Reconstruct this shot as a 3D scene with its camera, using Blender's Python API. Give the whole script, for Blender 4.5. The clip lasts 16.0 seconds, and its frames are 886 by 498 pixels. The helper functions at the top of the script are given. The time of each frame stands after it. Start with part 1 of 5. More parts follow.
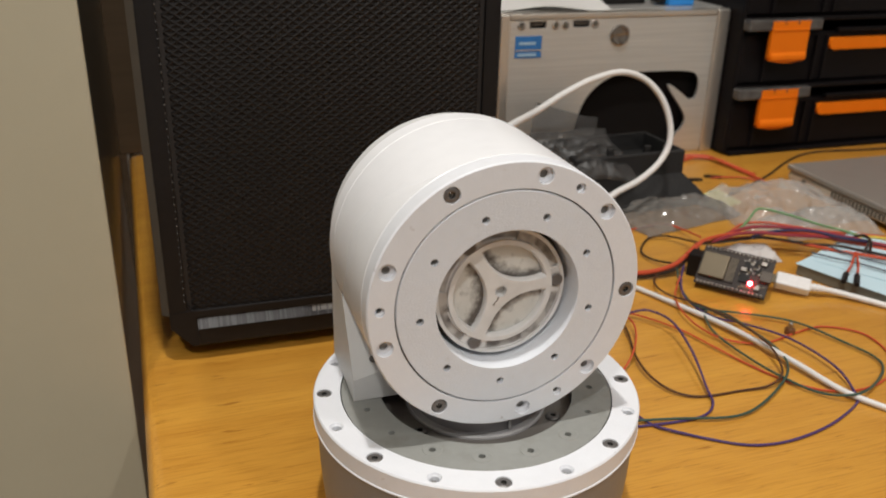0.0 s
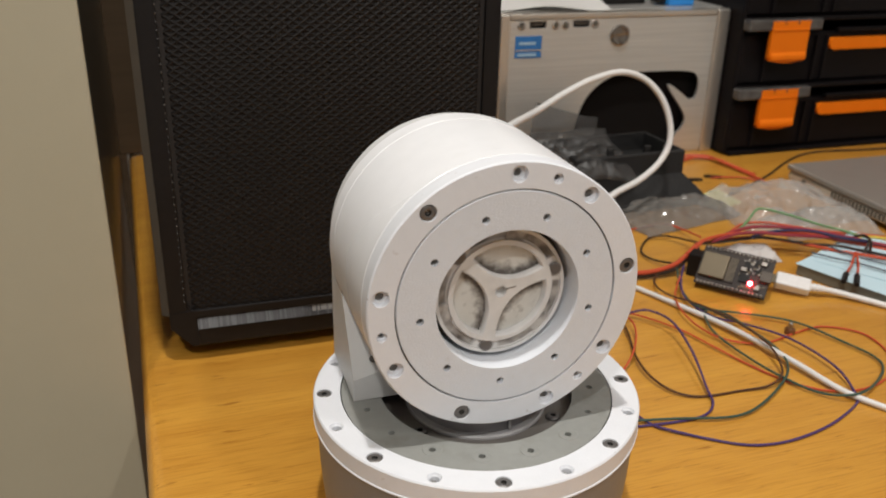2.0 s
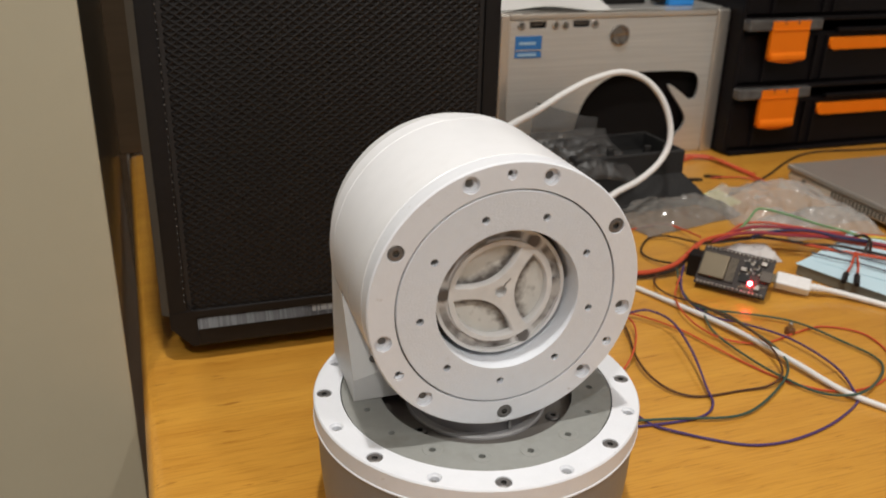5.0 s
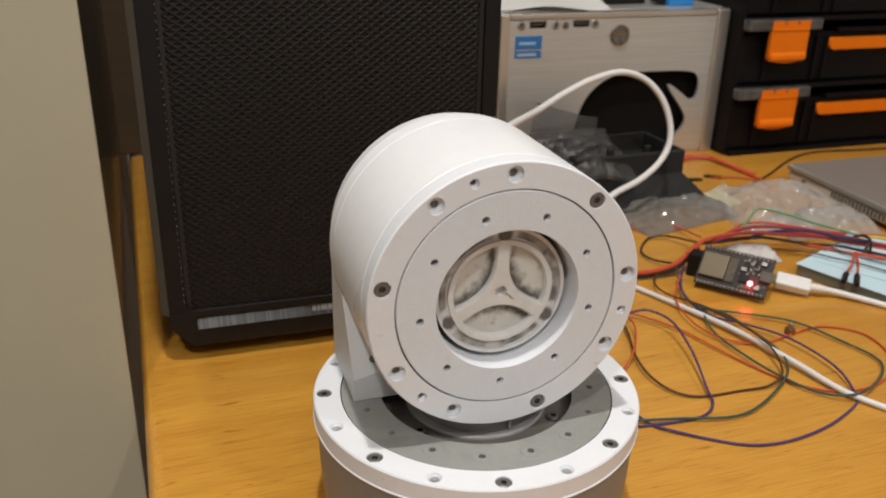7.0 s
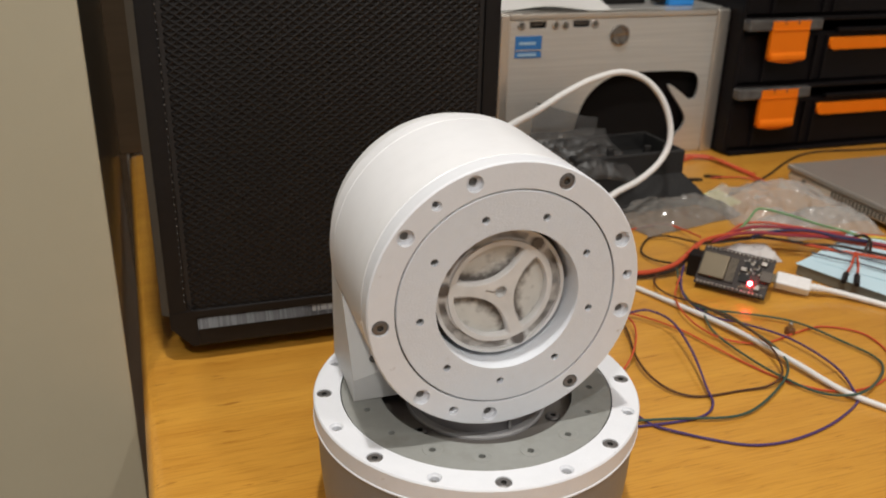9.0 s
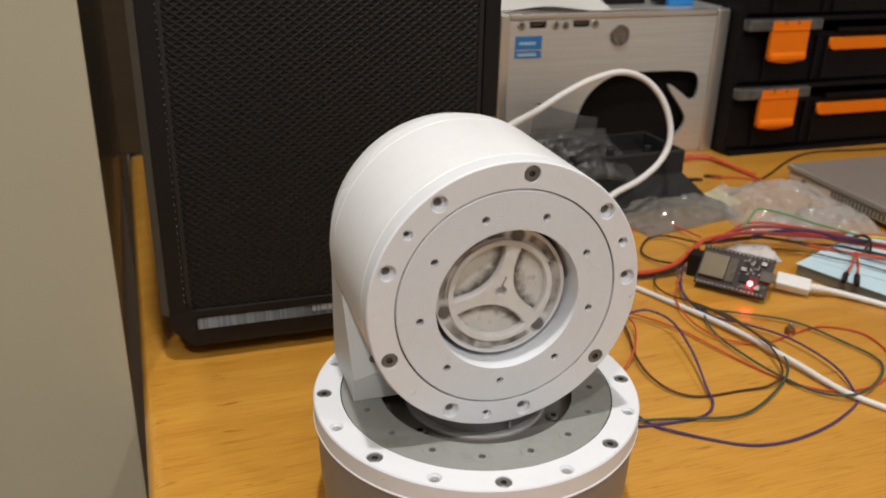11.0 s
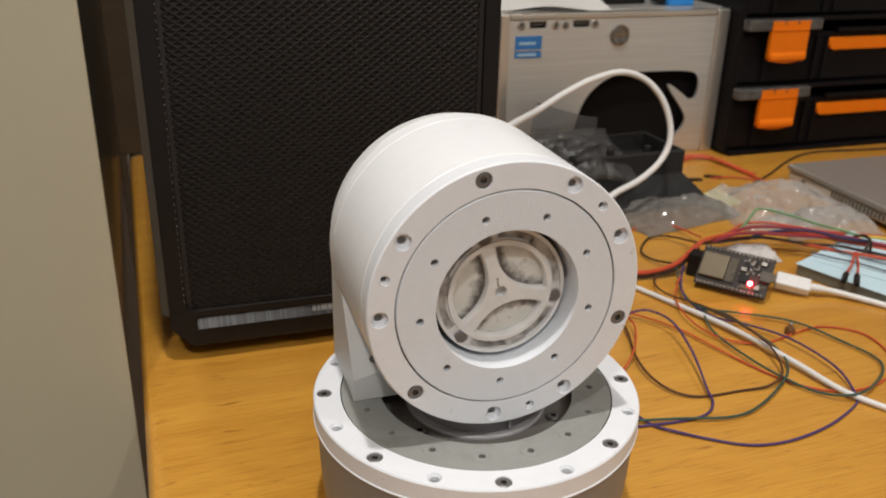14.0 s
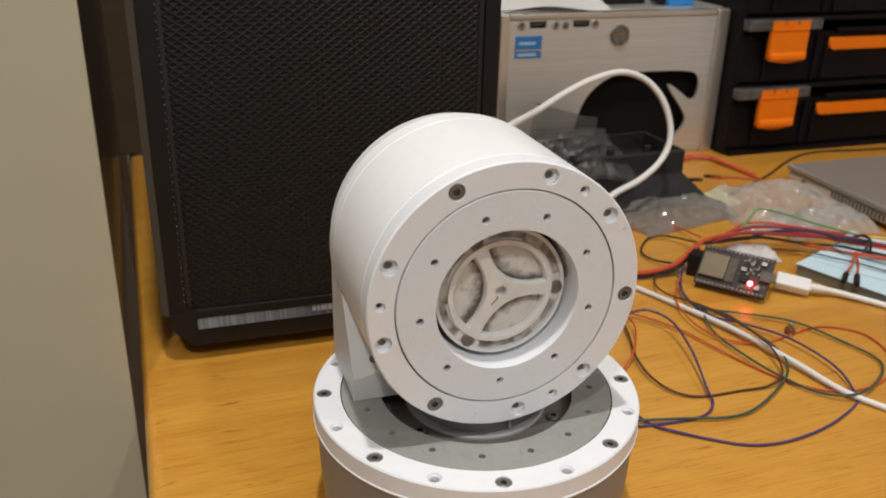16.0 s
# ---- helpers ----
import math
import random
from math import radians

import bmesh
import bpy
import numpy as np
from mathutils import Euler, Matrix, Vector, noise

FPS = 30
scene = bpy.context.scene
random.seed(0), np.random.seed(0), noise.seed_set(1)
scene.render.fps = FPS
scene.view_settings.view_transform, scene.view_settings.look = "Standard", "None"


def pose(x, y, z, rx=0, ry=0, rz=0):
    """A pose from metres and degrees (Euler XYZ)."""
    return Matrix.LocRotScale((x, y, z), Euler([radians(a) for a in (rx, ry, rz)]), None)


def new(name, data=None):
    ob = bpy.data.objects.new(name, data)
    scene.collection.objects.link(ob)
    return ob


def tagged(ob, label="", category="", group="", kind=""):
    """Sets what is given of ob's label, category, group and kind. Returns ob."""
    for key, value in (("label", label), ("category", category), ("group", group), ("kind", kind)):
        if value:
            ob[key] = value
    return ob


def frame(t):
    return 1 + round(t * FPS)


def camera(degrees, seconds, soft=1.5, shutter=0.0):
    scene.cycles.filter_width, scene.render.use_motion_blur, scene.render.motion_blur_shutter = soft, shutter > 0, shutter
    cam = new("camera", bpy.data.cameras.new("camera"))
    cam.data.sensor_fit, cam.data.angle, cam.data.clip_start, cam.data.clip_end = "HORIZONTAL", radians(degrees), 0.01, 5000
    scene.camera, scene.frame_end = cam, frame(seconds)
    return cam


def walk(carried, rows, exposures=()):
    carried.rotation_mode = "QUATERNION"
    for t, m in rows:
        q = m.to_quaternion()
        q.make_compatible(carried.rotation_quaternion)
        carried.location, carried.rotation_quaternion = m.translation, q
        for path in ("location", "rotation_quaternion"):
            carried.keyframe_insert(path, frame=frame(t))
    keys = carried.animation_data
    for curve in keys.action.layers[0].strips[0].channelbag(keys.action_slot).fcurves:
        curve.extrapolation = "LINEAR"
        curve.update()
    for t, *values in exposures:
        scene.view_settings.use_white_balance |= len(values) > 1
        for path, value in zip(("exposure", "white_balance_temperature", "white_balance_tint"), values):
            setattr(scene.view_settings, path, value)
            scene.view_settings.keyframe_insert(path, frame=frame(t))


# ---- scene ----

# camera: stands still
cam = camera(54.34, 16.0, soft=1.9, shutter=0.3)
cam.data.dof.use_dof, cam.data.dof.focus_distance, cam.data.dof.aperture_fstop = True, 0.36, 17.0
EYE = pose(0, 0, 0.25, 90 - 23.2664, 0, 0) @ pose(0, 0, 0, 0, 0, 1.3177)
walk(cam, [(0.0, EYE), (16.0, EYE)])

# the desk and all that stands square on it are turned by this much
TURN = pose(0, 0, 0, 0, 0, 18.3)


def at(a, b, z=0.0, rz=0.0, rx=0.0, ry=0.0):
    return TURN @ pose(a, b, z, rx, ry, rz)


# ---- light: ceiling downlights in a closed room ----
world = bpy.data.worlds.new("world")
scene.world = world
world.use_nodes = True
world.node_tree.nodes["Background"].inputs[0].default_value = (1.0, 0.95, 0.9, 1)
world.node_tree.nodes["Background"].inputs[1].default_value = 0.02


def downlight(a, b, z, radius, watts, colour=(1.0, 0.965, 0.915)):
    data = bpy.data.lights.new("ceiling_spot", "AREA")
    data.shape, data.size, data.energy, data.color = "DISK", 2 * radius, watts, colour
    ob = new("ceiling_spot", data)
    ob.matrix_world = at(a, b, z)
    return ob


downlight(0.026, 0.135, 1.70, 0.035, 17.0)
downlight(1.15, 0.25, 1.70, 0.05, 2.2)
downlight(-0.45, -0.8, 1.70, 0.05, 15)
downlight(0.05, -1.3, 1.70, 0.05, 5.5)
downlight(0.75, -1.0, 1.70, 0.05, 10)
scene.view_settings.exposure = 0.0


# ---- materials ----
def mat(name, colour, rough=0.5, metal=0.0, grain=0.0, scale=60.0, bump=0.0, bump_scale=400.0, stretch=(1, 1, 1),
        spread=0.08, coat=0.0, big=8.0, spec=0.5):
    m = bpy.data.materials.new(name)
    m.use_nodes = True
    nt = m.node_tree
    p = nt.nodes["Principled BSDF"]
    p.inputs["Roughness"].default_value = rough
    p.inputs["Metallic"].default_value = metal
    p.inputs["Coat Weight"].default_value = coat
    p.inputs["Specular IOR Level"].default_value = spec
    tc = nt.nodes.new("ShaderNodeTexCoord")
    mp = nt.nodes.new("ShaderNodeMapping")
    mp.inputs["Scale"].default_value = stretch
    nt.links.new(tc.outputs["Object"], mp.inputs["Vector"])

    def noise_node(sc, detail=4):
        n = nt.nodes.new("ShaderNodeTexNoise")
        n.inputs["Scale"].default_value = sc
        n.inputs["Detail"].default_value = detail
        nt.links.new(mp.outputs[0], n.inputs["Vector"])
        return n

    fine, broad = noise_node(scale), noise_node(big, 3)
    add = nt.nodes.new("ShaderNodeMath")
    add.operation = "ADD"
    nt.links.new(fine.outputs["Fac"], add.inputs[0])
    nt.links.new(broad.outputs["Fac"], add.inputs[1])
    ramp = nt.nodes.new("ShaderNodeMapRange")
    ramp.inputs["From Min"].default_value, ramp.inputs["From Max"].default_value = 0.6, 1.4
    nt.links.new(add.outputs[0], ramp.inputs["Value"])
    mix = nt.nodes.new("ShaderNodeMix")
    mix.data_type = "RGBA"
    k = grain if grain else spread
    mix.inputs["A"].default_value = (*[c * (1 - k) for c in colour], 1)
    mix.inputs["B"].default_value = (*[min(1, c * (1 + k)) for c in colour], 1)
    nt.links.new(ramp.outputs[0], mix.inputs["Factor"])
    nt.links.new(mix.outputs["Result"], p.inputs["Base Color"])
    rr = nt.nodes.new("ShaderNodeMapRange")
    rr.inputs["To Min"].default_value, rr.inputs["To Max"].default_value = max(0.02, rough - 0.07), min(1, rough + 0.07)
    nt.links.new(broad.outputs["Fac"], rr.inputs["Value"])
    nt.links.new(rr.outputs[0], p.inputs["Roughness"])
    if bump:
        bn = noise_node(bump_scale, 3)
        b = nt.nodes.new("ShaderNodeBump")
        b.inputs["Strength"].default_value = bump
        b.inputs["Distance"].default_value = 0.0006
        nt.links.new(bn.outputs["Fac"], b.inputs["Height"])
        nt.links.new(b.outputs[0], p.inputs["Normal"])
    return m


def specked(m, scale, low, high, dark):
    """Adds scattered small scuffs to a material's colour."""
    nt = m.node_tree
    p = nt.nodes["Principled BSDF"]
    source = p.inputs["Base Color"].links[0].from_socket
    tc = nt.nodes.new("ShaderNodeTexCoord")
    n = nt.nodes.new("ShaderNodeTexNoise")
    n.inputs["Scale"].default_value, n.inputs["Detail"].default_value = scale, 5
    nt.links.new(tc.outputs["Object"], n.inputs["Vector"])
    mr = nt.nodes.new("ShaderNodeMapRange")
    mr.inputs["From Min"].default_value, mr.inputs["From Max"].default_value = low, high
    nt.links.new(n.outputs["Fac"], mr.inputs["Value"])
    mx = nt.nodes.new("ShaderNodeMix")
    mx.data_type, mx.blend_type = "RGBA", "MULTIPLY"
    nt.links.new(mr.outputs[0], mx.inputs["Factor"])
    nt.links.new(source, mx.inputs["A"])
    mx.inputs["B"].default_value = (*dark, 1)
    nt.links.new(mx.outputs["Result"], p.inputs["Base Color"])
    return m


def layered(name, colour, axis, pitch=0.0004, rough=0.42, strength=0.25):
    """Printed plastic: fine layer lines across one axis of the object."""
    m = mat(name, colour, rough, spread=0.03, scale=150)
    nt = m.node_tree
    tc = nt.nodes.new("ShaderNodeTexCoord")
    w = nt.nodes.new("ShaderNodeTexWave")
    w.bands_direction = axis
    w.inputs["Scale"].default_value = 0.314 / pitch
    w.inputs["Distortion"].default_value = 0.4
    nt.links.new(tc.outputs["Object"], w.inputs["Vector"])
    b = nt.nodes.new("ShaderNodeBump")
    b.inputs["Strength"].default_value, b.inputs["Distance"].default_value = strength, 0.0002
    nt.links.new(w.outputs["Fac"], b.inputs["Height"])
    nt.links.new(b.outputs[0], nt.nodes["Principled BSDF"].inputs["Normal"])
    return m


def wood(name):
    m = bpy.data.materials.new(name)
    m.use_nodes = True
    nt = m.node_tree
    p = nt.nodes["Principled BSDF"]
    p.inputs["Roughness"].default_value = 0.33
    p.inputs["Coat Weight"].default_value = 0.25
    p.inputs["Coat Roughness"].default_value = 0.16
    tc = nt.nodes.new("ShaderNodeTexCoord")

    def noisy(stretch, sc, detail, dist=0.0):
        mp = nt.nodes.new("ShaderNodeMapping")
        mp.inputs["Scale"].default_value = stretch
        nt.links.new(tc.outputs["Object"], mp.inputs["Vector"])
        n = nt.nodes.new("ShaderNodeTexNoise")
        n.inputs["Scale"].default_value, n.inputs["Detail"].default_value = sc, detail
        n.inputs["Distortion"].default_value = dist
        nt.links.new(mp.outputs[0], n.inputs["Vector"])
        return n

    bands = noisy((1.4, 40, 40), 1.6, 7, 0.35)
    streak = noisy((16, 420, 420), 2.4, 8)
    knots = noisy((46, 280, 280), 1.2, 3)
    broad = noisy((1, 3, 3), 3.0, 2)
    r1 = nt.nodes.new("ShaderNodeValToRGB")
    r1.color_ramp.elements[0].position, r1.color_ramp.elements[0].color = 0.30, (0.50, 0.230, 0.030, 1)
    r1.color_ramp.elements[1].position, r1.color_ramp.elements[1].color = 0.68, (0.60, 0.302, 0.045, 1)
    nt.links.new(bands.outputs["Fac"], r1.inputs["Fac"])

    def times(fac_node, low, high, dark, source):
        mr = nt.nodes.new("ShaderNodeMapRange")
        mr.inputs["From Min"].default_value, mr.inputs["From Max"].default_value = low, high
        nt.links.new(fac_node.outputs["Fac"], mr.inputs["Value"])
        mx = nt.nodes.new("ShaderNodeMix")
        mx.data_type, mx.blend_type = "RGBA", "MULTIPLY"
        nt.links.new(mr.outputs[0], mx.inputs["Factor"])
        nt.links.new(source, mx.inputs["A"])
        mx.inputs["B"].default_value = dark
        return mx.outputs["Result"]

    col = times(streak, 0.46, 0.68, (0.80, 0.73, 0.63, 1), r1.outputs["Color"])
    col = times(knots, 0.63, 0.74, (0.60, 0.50, 0.40, 1), col)
    col = times(broad, 0.45, 0.75, (0.88, 0.84, 0.80, 1), col)
    nt.links.new(col, p.inputs["Base Color"])
    b = nt.nodes.new("ShaderNodeBump")
    b.inputs["Strength"].default_value, b.inputs["Distance"].default_value = 0.12, 0.0005
    nt.links.new(streak.outputs["Fac"], b.inputs["Height"])
    nt.links.new(b.outputs[0], p.inputs["Normal"])
    return m


def glowing(name, colour, strength):
    m = bpy.data.materials.new(name)
    m.use_nodes = True
    p = m.node_tree.nodes["Principled BSDF"]
    p.inputs["Base Color"].default_value = (*colour, 1)
    p.inputs["Emission Color"].default_value = (*colour, 1)
    p.inputs["Emission Strength"].default_value = strength
    return m


def film(name, tint, rough=0.12, clear=0.75, crinkle=0.7):
    """Thin clear plastic: mostly see-through, with gloss."""
    m = bpy.data.materials.new(name)
    m.use_nodes = True
    nt = m.node_tree
    out = nt.nodes["Material Output"]
    p = nt.nodes["Principled BSDF"]
    p.inputs["Base Color"].default_value = (*tint, 1)
    p.inputs["Roughness"].default_value = rough
    p.inputs["Specular IOR Level"].default_value = 1.0
    tr = nt.nodes.new("ShaderNodeBsdfTransparent")
    mx = nt.nodes.new("ShaderNodeMixShader")
    mx.inputs[0].default_value = 1 - clear
    tc = nt.nodes.new("ShaderNodeTexCoord")
    n = nt.nodes.new("ShaderNodeTexNoise")
    n.inputs["Scale"].default_value, n.inputs["Detail"].default_value = 110, 4
    n.noise_type = "RIDGED_MULTIFRACTAL"
    nt.links.new(tc.outputs["Object"], n.inputs["Vector"])
    b = nt.nodes.new("ShaderNodeBump")
    b.inputs["Strength"].default_value, b.inputs["Distance"].default_value = crinkle, 0.003
    nt.links.new(n.outputs["Fac"], b.inputs["Height"])
    nt.links.new(b.outputs[0], p.inputs["Normal"])
    nt.links.new(tr.outputs[0], mx.inputs[1])
    nt.links.new(p.outputs[0], mx.inputs[2])
    nt.links.new(mx.outputs[0], out.inputs["Surface"])
    return m


WOOD = wood("varnished_wood")
WHITE = layered("white_print", (0.82, 0.825, 0.845), "Z", 0.0005, 0.28, 0.08)
WHITE_FLAT = mat("white_print_flat", (0.715, 0.732, 0.772), 0.50, spread=0.03, scale=220, bump=0.12, bump_scale=900)
WHITE_ROUGH = mat("white_print_rough", (0.662, 0.690, 0.738), 0.62, spread=0.03, scale=300, bump=0.30, bump_scale=1300)
GREY_PRINT = mat("grey_print", (0.26, 0.265, 0.25), 0.36, spread=0.07, scale=260, bump=0.1, bump_scale=700, big=30)
GREY_BODY = layered("grey_body", (0.215, 0.203, 0.195), "Z", 0.0005, 0.5, 0.2)
BRACKET = layered("bracket_print", (0.60, 0.605, 0.605), "Z", 0.0005, 0.5, 0.12)
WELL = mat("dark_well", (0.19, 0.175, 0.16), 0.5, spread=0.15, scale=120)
PALE_TUBE = mat("pale_tube", (0.46, 0.455, 0.465), 0.22, spread=0.05)
GREY_TUBE = mat("grey_tube", (0.37, 0.36, 0.38), 0.16, spread=0.12, scale=90)
STEEL_SCREW = mat("black_oxide_steel", (0.18, 0.172, 0.168), 0.36, 0.55, spread=0.3, scale=900)
SCREW_HOLE = mat("screw_socket", (0.10, 0.095, 0.09), 0.25, 0.7)
HOLE_SHADE = mat("hole_shade", (0.17, 0.165, 0.16), 0.7)
ROTOR = mat("rotor_print", (0.67, 0.665, 0.66), 0.5, spread=0.10, scale=200, big=120)
specked(WHITE, 55, 0.62, 0.80, (0.92, 0.91, 0.90))
specked(WHITE_FLAT, 190, 0.70, 0.78, (0.62, 0.56, 0.52))
specked(WHITE_ROUGH, 120, 0.66, 0.80, (0.86, 0.84, 0.80))
specked(GREY_PRINT, 90, 0.55, 0.75, (0.80, 0.78, 0.74))


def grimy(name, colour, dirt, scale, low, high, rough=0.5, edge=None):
    """Pale print with soft grease stains. edge: (centre x, radius, width) of an arc darkened for grease and recess
    shade alike.
    """
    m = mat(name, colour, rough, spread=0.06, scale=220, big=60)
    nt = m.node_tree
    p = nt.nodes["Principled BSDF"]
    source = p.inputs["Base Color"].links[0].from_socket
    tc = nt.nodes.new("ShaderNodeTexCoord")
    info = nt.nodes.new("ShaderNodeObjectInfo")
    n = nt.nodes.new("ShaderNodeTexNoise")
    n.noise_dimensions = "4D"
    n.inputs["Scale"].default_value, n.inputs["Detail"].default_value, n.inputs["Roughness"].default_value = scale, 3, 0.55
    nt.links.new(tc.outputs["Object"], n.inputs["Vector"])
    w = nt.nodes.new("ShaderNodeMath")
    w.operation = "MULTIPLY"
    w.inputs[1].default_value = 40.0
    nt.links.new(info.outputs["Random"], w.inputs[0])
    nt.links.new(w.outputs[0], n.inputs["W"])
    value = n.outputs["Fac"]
    if edge:
        cx, radius, width = edge
        off = nt.nodes.new("ShaderNodeVectorMath")
        off.operation = "DISTANCE"
        off.inputs[1].default_value = (cx, 0, 0)
        flat = nt.nodes.new("ShaderNodeVectorMath")
        flat.operation = "MULTIPLY"
        flat.inputs[1].default_value = (1, 1, 0)
        nt.links.new(tc.outputs["Object"], flat.inputs[0])
        nt.links.new(flat.outputs[0], off.inputs[0])
        ramp = nt.nodes.new("ShaderNodeMapRange")
        ramp.interpolation_type = "SMOOTHSTEP"
        ramp.inputs["From Min"].default_value, ramp.inputs["From Max"].default_value = radius - width, radius
        nt.links.new(off.outputs["Value"], ramp.inputs["Value"])
        add = nt.nodes.new("ShaderNodeMath")
        add.operation = "MULTIPLY_ADD"
        nt.links.new(ramp.outputs[0], add.inputs[0])
        add.inputs[1].default_value = 0.62
        nt.links.new(value, add.inputs[2])
        value = add.outputs[0]
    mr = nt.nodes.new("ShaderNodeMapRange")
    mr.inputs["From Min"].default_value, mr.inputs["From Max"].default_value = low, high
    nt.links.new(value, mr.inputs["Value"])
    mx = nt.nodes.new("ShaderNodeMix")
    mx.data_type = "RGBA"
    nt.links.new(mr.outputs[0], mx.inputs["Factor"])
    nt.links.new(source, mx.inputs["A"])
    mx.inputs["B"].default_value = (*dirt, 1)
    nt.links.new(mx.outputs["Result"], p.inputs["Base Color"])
    return m


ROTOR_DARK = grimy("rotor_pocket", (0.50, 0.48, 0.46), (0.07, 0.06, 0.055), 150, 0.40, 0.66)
# its dark arc is grease plus the shade of the opening, both as colour
ROTOR_BACK = grimy("rotor_back", (0.60, 0.60, 0.575), (0.10, 0.088, 0.08), 300, 0.56, 0.98, edge=(0.0254, 0.0212, 0.0078))
BLACK = mat("black_plastic", (0.0110, 0.0095, 0.0092), 0.45, spec=0.2, spread=0.2, scale=300, bump=0.1, bump_scale=1500)
BLACK_MESH = mat("black_mesh", (0.0078, 0.0064, 0.0062), 0.46, spec=0.30, spread=0.2, scale=200)
BLACK_DEEP = mat("black_inside", (0.007, 0.006, 0.0058), 0.8, spec=0.1)
BLACK_GLOSS = mat("black_gloss_strip", (0.050, 0.050, 0.053), 0.27, spread=0.35, stretch=(120, 3, 3), scale=3, bump=0.2, bump_scale=5)
CASE_SIDE = mat("case_side", (0.075, 0.068, 0.06), 0.45, 0.2, spread=0.1)
ALU = mat("brushed_aluminium", (0.70, 0.685, 0.65), 0.33, 0.66, spread=0.12, stretch=(1.5, 70, 70), scale=10, bump=0.30, bump_scale=16, big=4)
ALU_EDGE = mat("aluminium_edge", (0.72, 0.68, 0.62), 0.30, 0.85, spread=0.05)
CHROME = mat("bright_steel", (0.62, 0.58, 0.54), 0.22, 1.0, spread=0.05)
ORANGE = mat("orange_plastic", (0.80, 0.175, 0.004), 0.5, spec=0.18, spread=0.05)
LAPTOP = mat("laptop_silver", (0.33, 0.305, 0.275), 0.42, 0.45, spread=0.03, bump=0.05, bump_scale=2500)
LAPTOP_SIDE = mat("laptop_side", (0.66, 0.59, 0.49), 0.45, 0.3, spread=0.04)
VENT = mat("vent_dark", (0.10, 0.082, 0.064), 0.6)
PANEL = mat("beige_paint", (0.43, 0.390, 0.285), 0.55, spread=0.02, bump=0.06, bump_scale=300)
# side paint glossier, and darker than the door: its shade is in the colour
PANEL_SHADED = mat("beige_gloss_shaded", (0.40, 0.34, 0.25), 0.30, spec=0.4, spread=0.05)
PAINT = mat("room_paint", (0.64, 0.63, 0.615), 0.8, spread=0.03)
FLOOR = mat("floor_laminate", (0.22, 0.15, 0.09), 0.5, spread=0.2, stretch=(1, 12, 1), scale=6)


# ---- mesh helpers ----
def part(name, bm, material, parent, label=""):
    me = bpy.data.meshes.new(name)
    bmesh.ops.recalc_face_normals(bm, faces=bm.faces)
    bm.to_mesh(me)
    bm.free()
    me.materials.append(material)
    ob = new(name, me)
    ob.parent = parent
    if label:
        tagged(ob, label)
    return ob


def thing(name, m, label, category, group="", kind=""):
    ob = new(name)
    ob.empty_display_size = 0.02
    ob.matrix_world = m
    return tagged(ob, label, category, group, kind)


def solid(name, bm, material, m, label, category, group="", kind="", smooth=False):
    ob = part(name, bm, material, None)
    ob.matrix_world = m
    if smooth:
        shade(ob)
    return tagged(ob, label, category, group, kind)


def shade(ob, angle=40):
    me = ob.data
    for f in me.polygons:
        f.use_smooth = True
    me.set_sharp_from_angle(angle=radians(angle))
    return ob


def box(bm, x0, x1, y0, y1, z0, z1, bevel=0.0, segments=2):
    r = bmesh.ops.create_cube(bm, size=1.0, matrix=Matrix.Translation(((x0 + x1) / 2, (y0 + y1) / 2, (z0 + z1) / 2))
                              @ Matrix.Diagonal((x1 - x0, y1 - y0, z1 - z0, 1)))
    if bevel:
        edges = list({e for v in r["verts"] for e in v.link_edges})
        bmesh.ops.bevel(bm, geom=edges, offset=bevel, segments=segments, affect="EDGES", profile=0.5)
    return bm


def boxed(x0, x1, y0, y1, z0, z1, bevel=0.0, segments=2):
    return box(bmesh.new(), x0, x1, y0, y1, z0, z1, bevel, segments)


def lathe(profile, n=64, bm=None, close=False):
    """Turns (radius, z) pairs round the z axis."""
    bm = bm or bmesh.new()
    rings = []
    for r, z in profile:
        if r < 1e-7:
            rings.append([bm.verts.new((0, 0, z))])
        else:
            rings.append([bm.verts.new((r * math.cos(2 * math.pi * i / n), r * math.sin(2 * math.pi * i / n), z)) for i in range(n)])
    pairs = list(zip(rings, rings[1:])) + ([(rings[-1], rings[0])] if close else [])
    for a, b in pairs:
        for i in range(n):
            j = (i + 1) % n
            if len(a) == 1 and len(b) == 1:
                continue
            if len(a) == 1:
                bm.faces.new((a[0], b[i], b[j]))
            elif len(b) == 1:
                bm.faces.new((a[i], a[j], b[0]))
            else:
                bm.faces.new((a[i], a[j], b[j], b[i]))
    return bm


def prism(points, d0, d1, axis="y", bm=None):
    """A polygon of (u, v) pairs pushed along one axis."""
    bm = bm or bmesh.new()

    def place(u, v, d):
        return {"x": (d, u, v), "y": (u, d, v), "z": (u, v, d)}[axis]
    lo = [bm.verts.new(place(u, v, d0)) for u, v in points]
    hi = [bm.verts.new(place(u, v, d1)) for u, v in points]
    bm.faces.new(lo)
    bm.faces.new(hi)
    for i in range(len(points)):
        j = (i + 1) % len(points)
        bm.faces.new((lo[i], lo[j], hi[j], hi[i]))
    return bm


def circle(cx, cy, r, n):
    return [(cx + r * math.cos(2 * math.pi * i / n), cy + r * math.sin(2 * math.pi * i / n)) for i in range(n)]


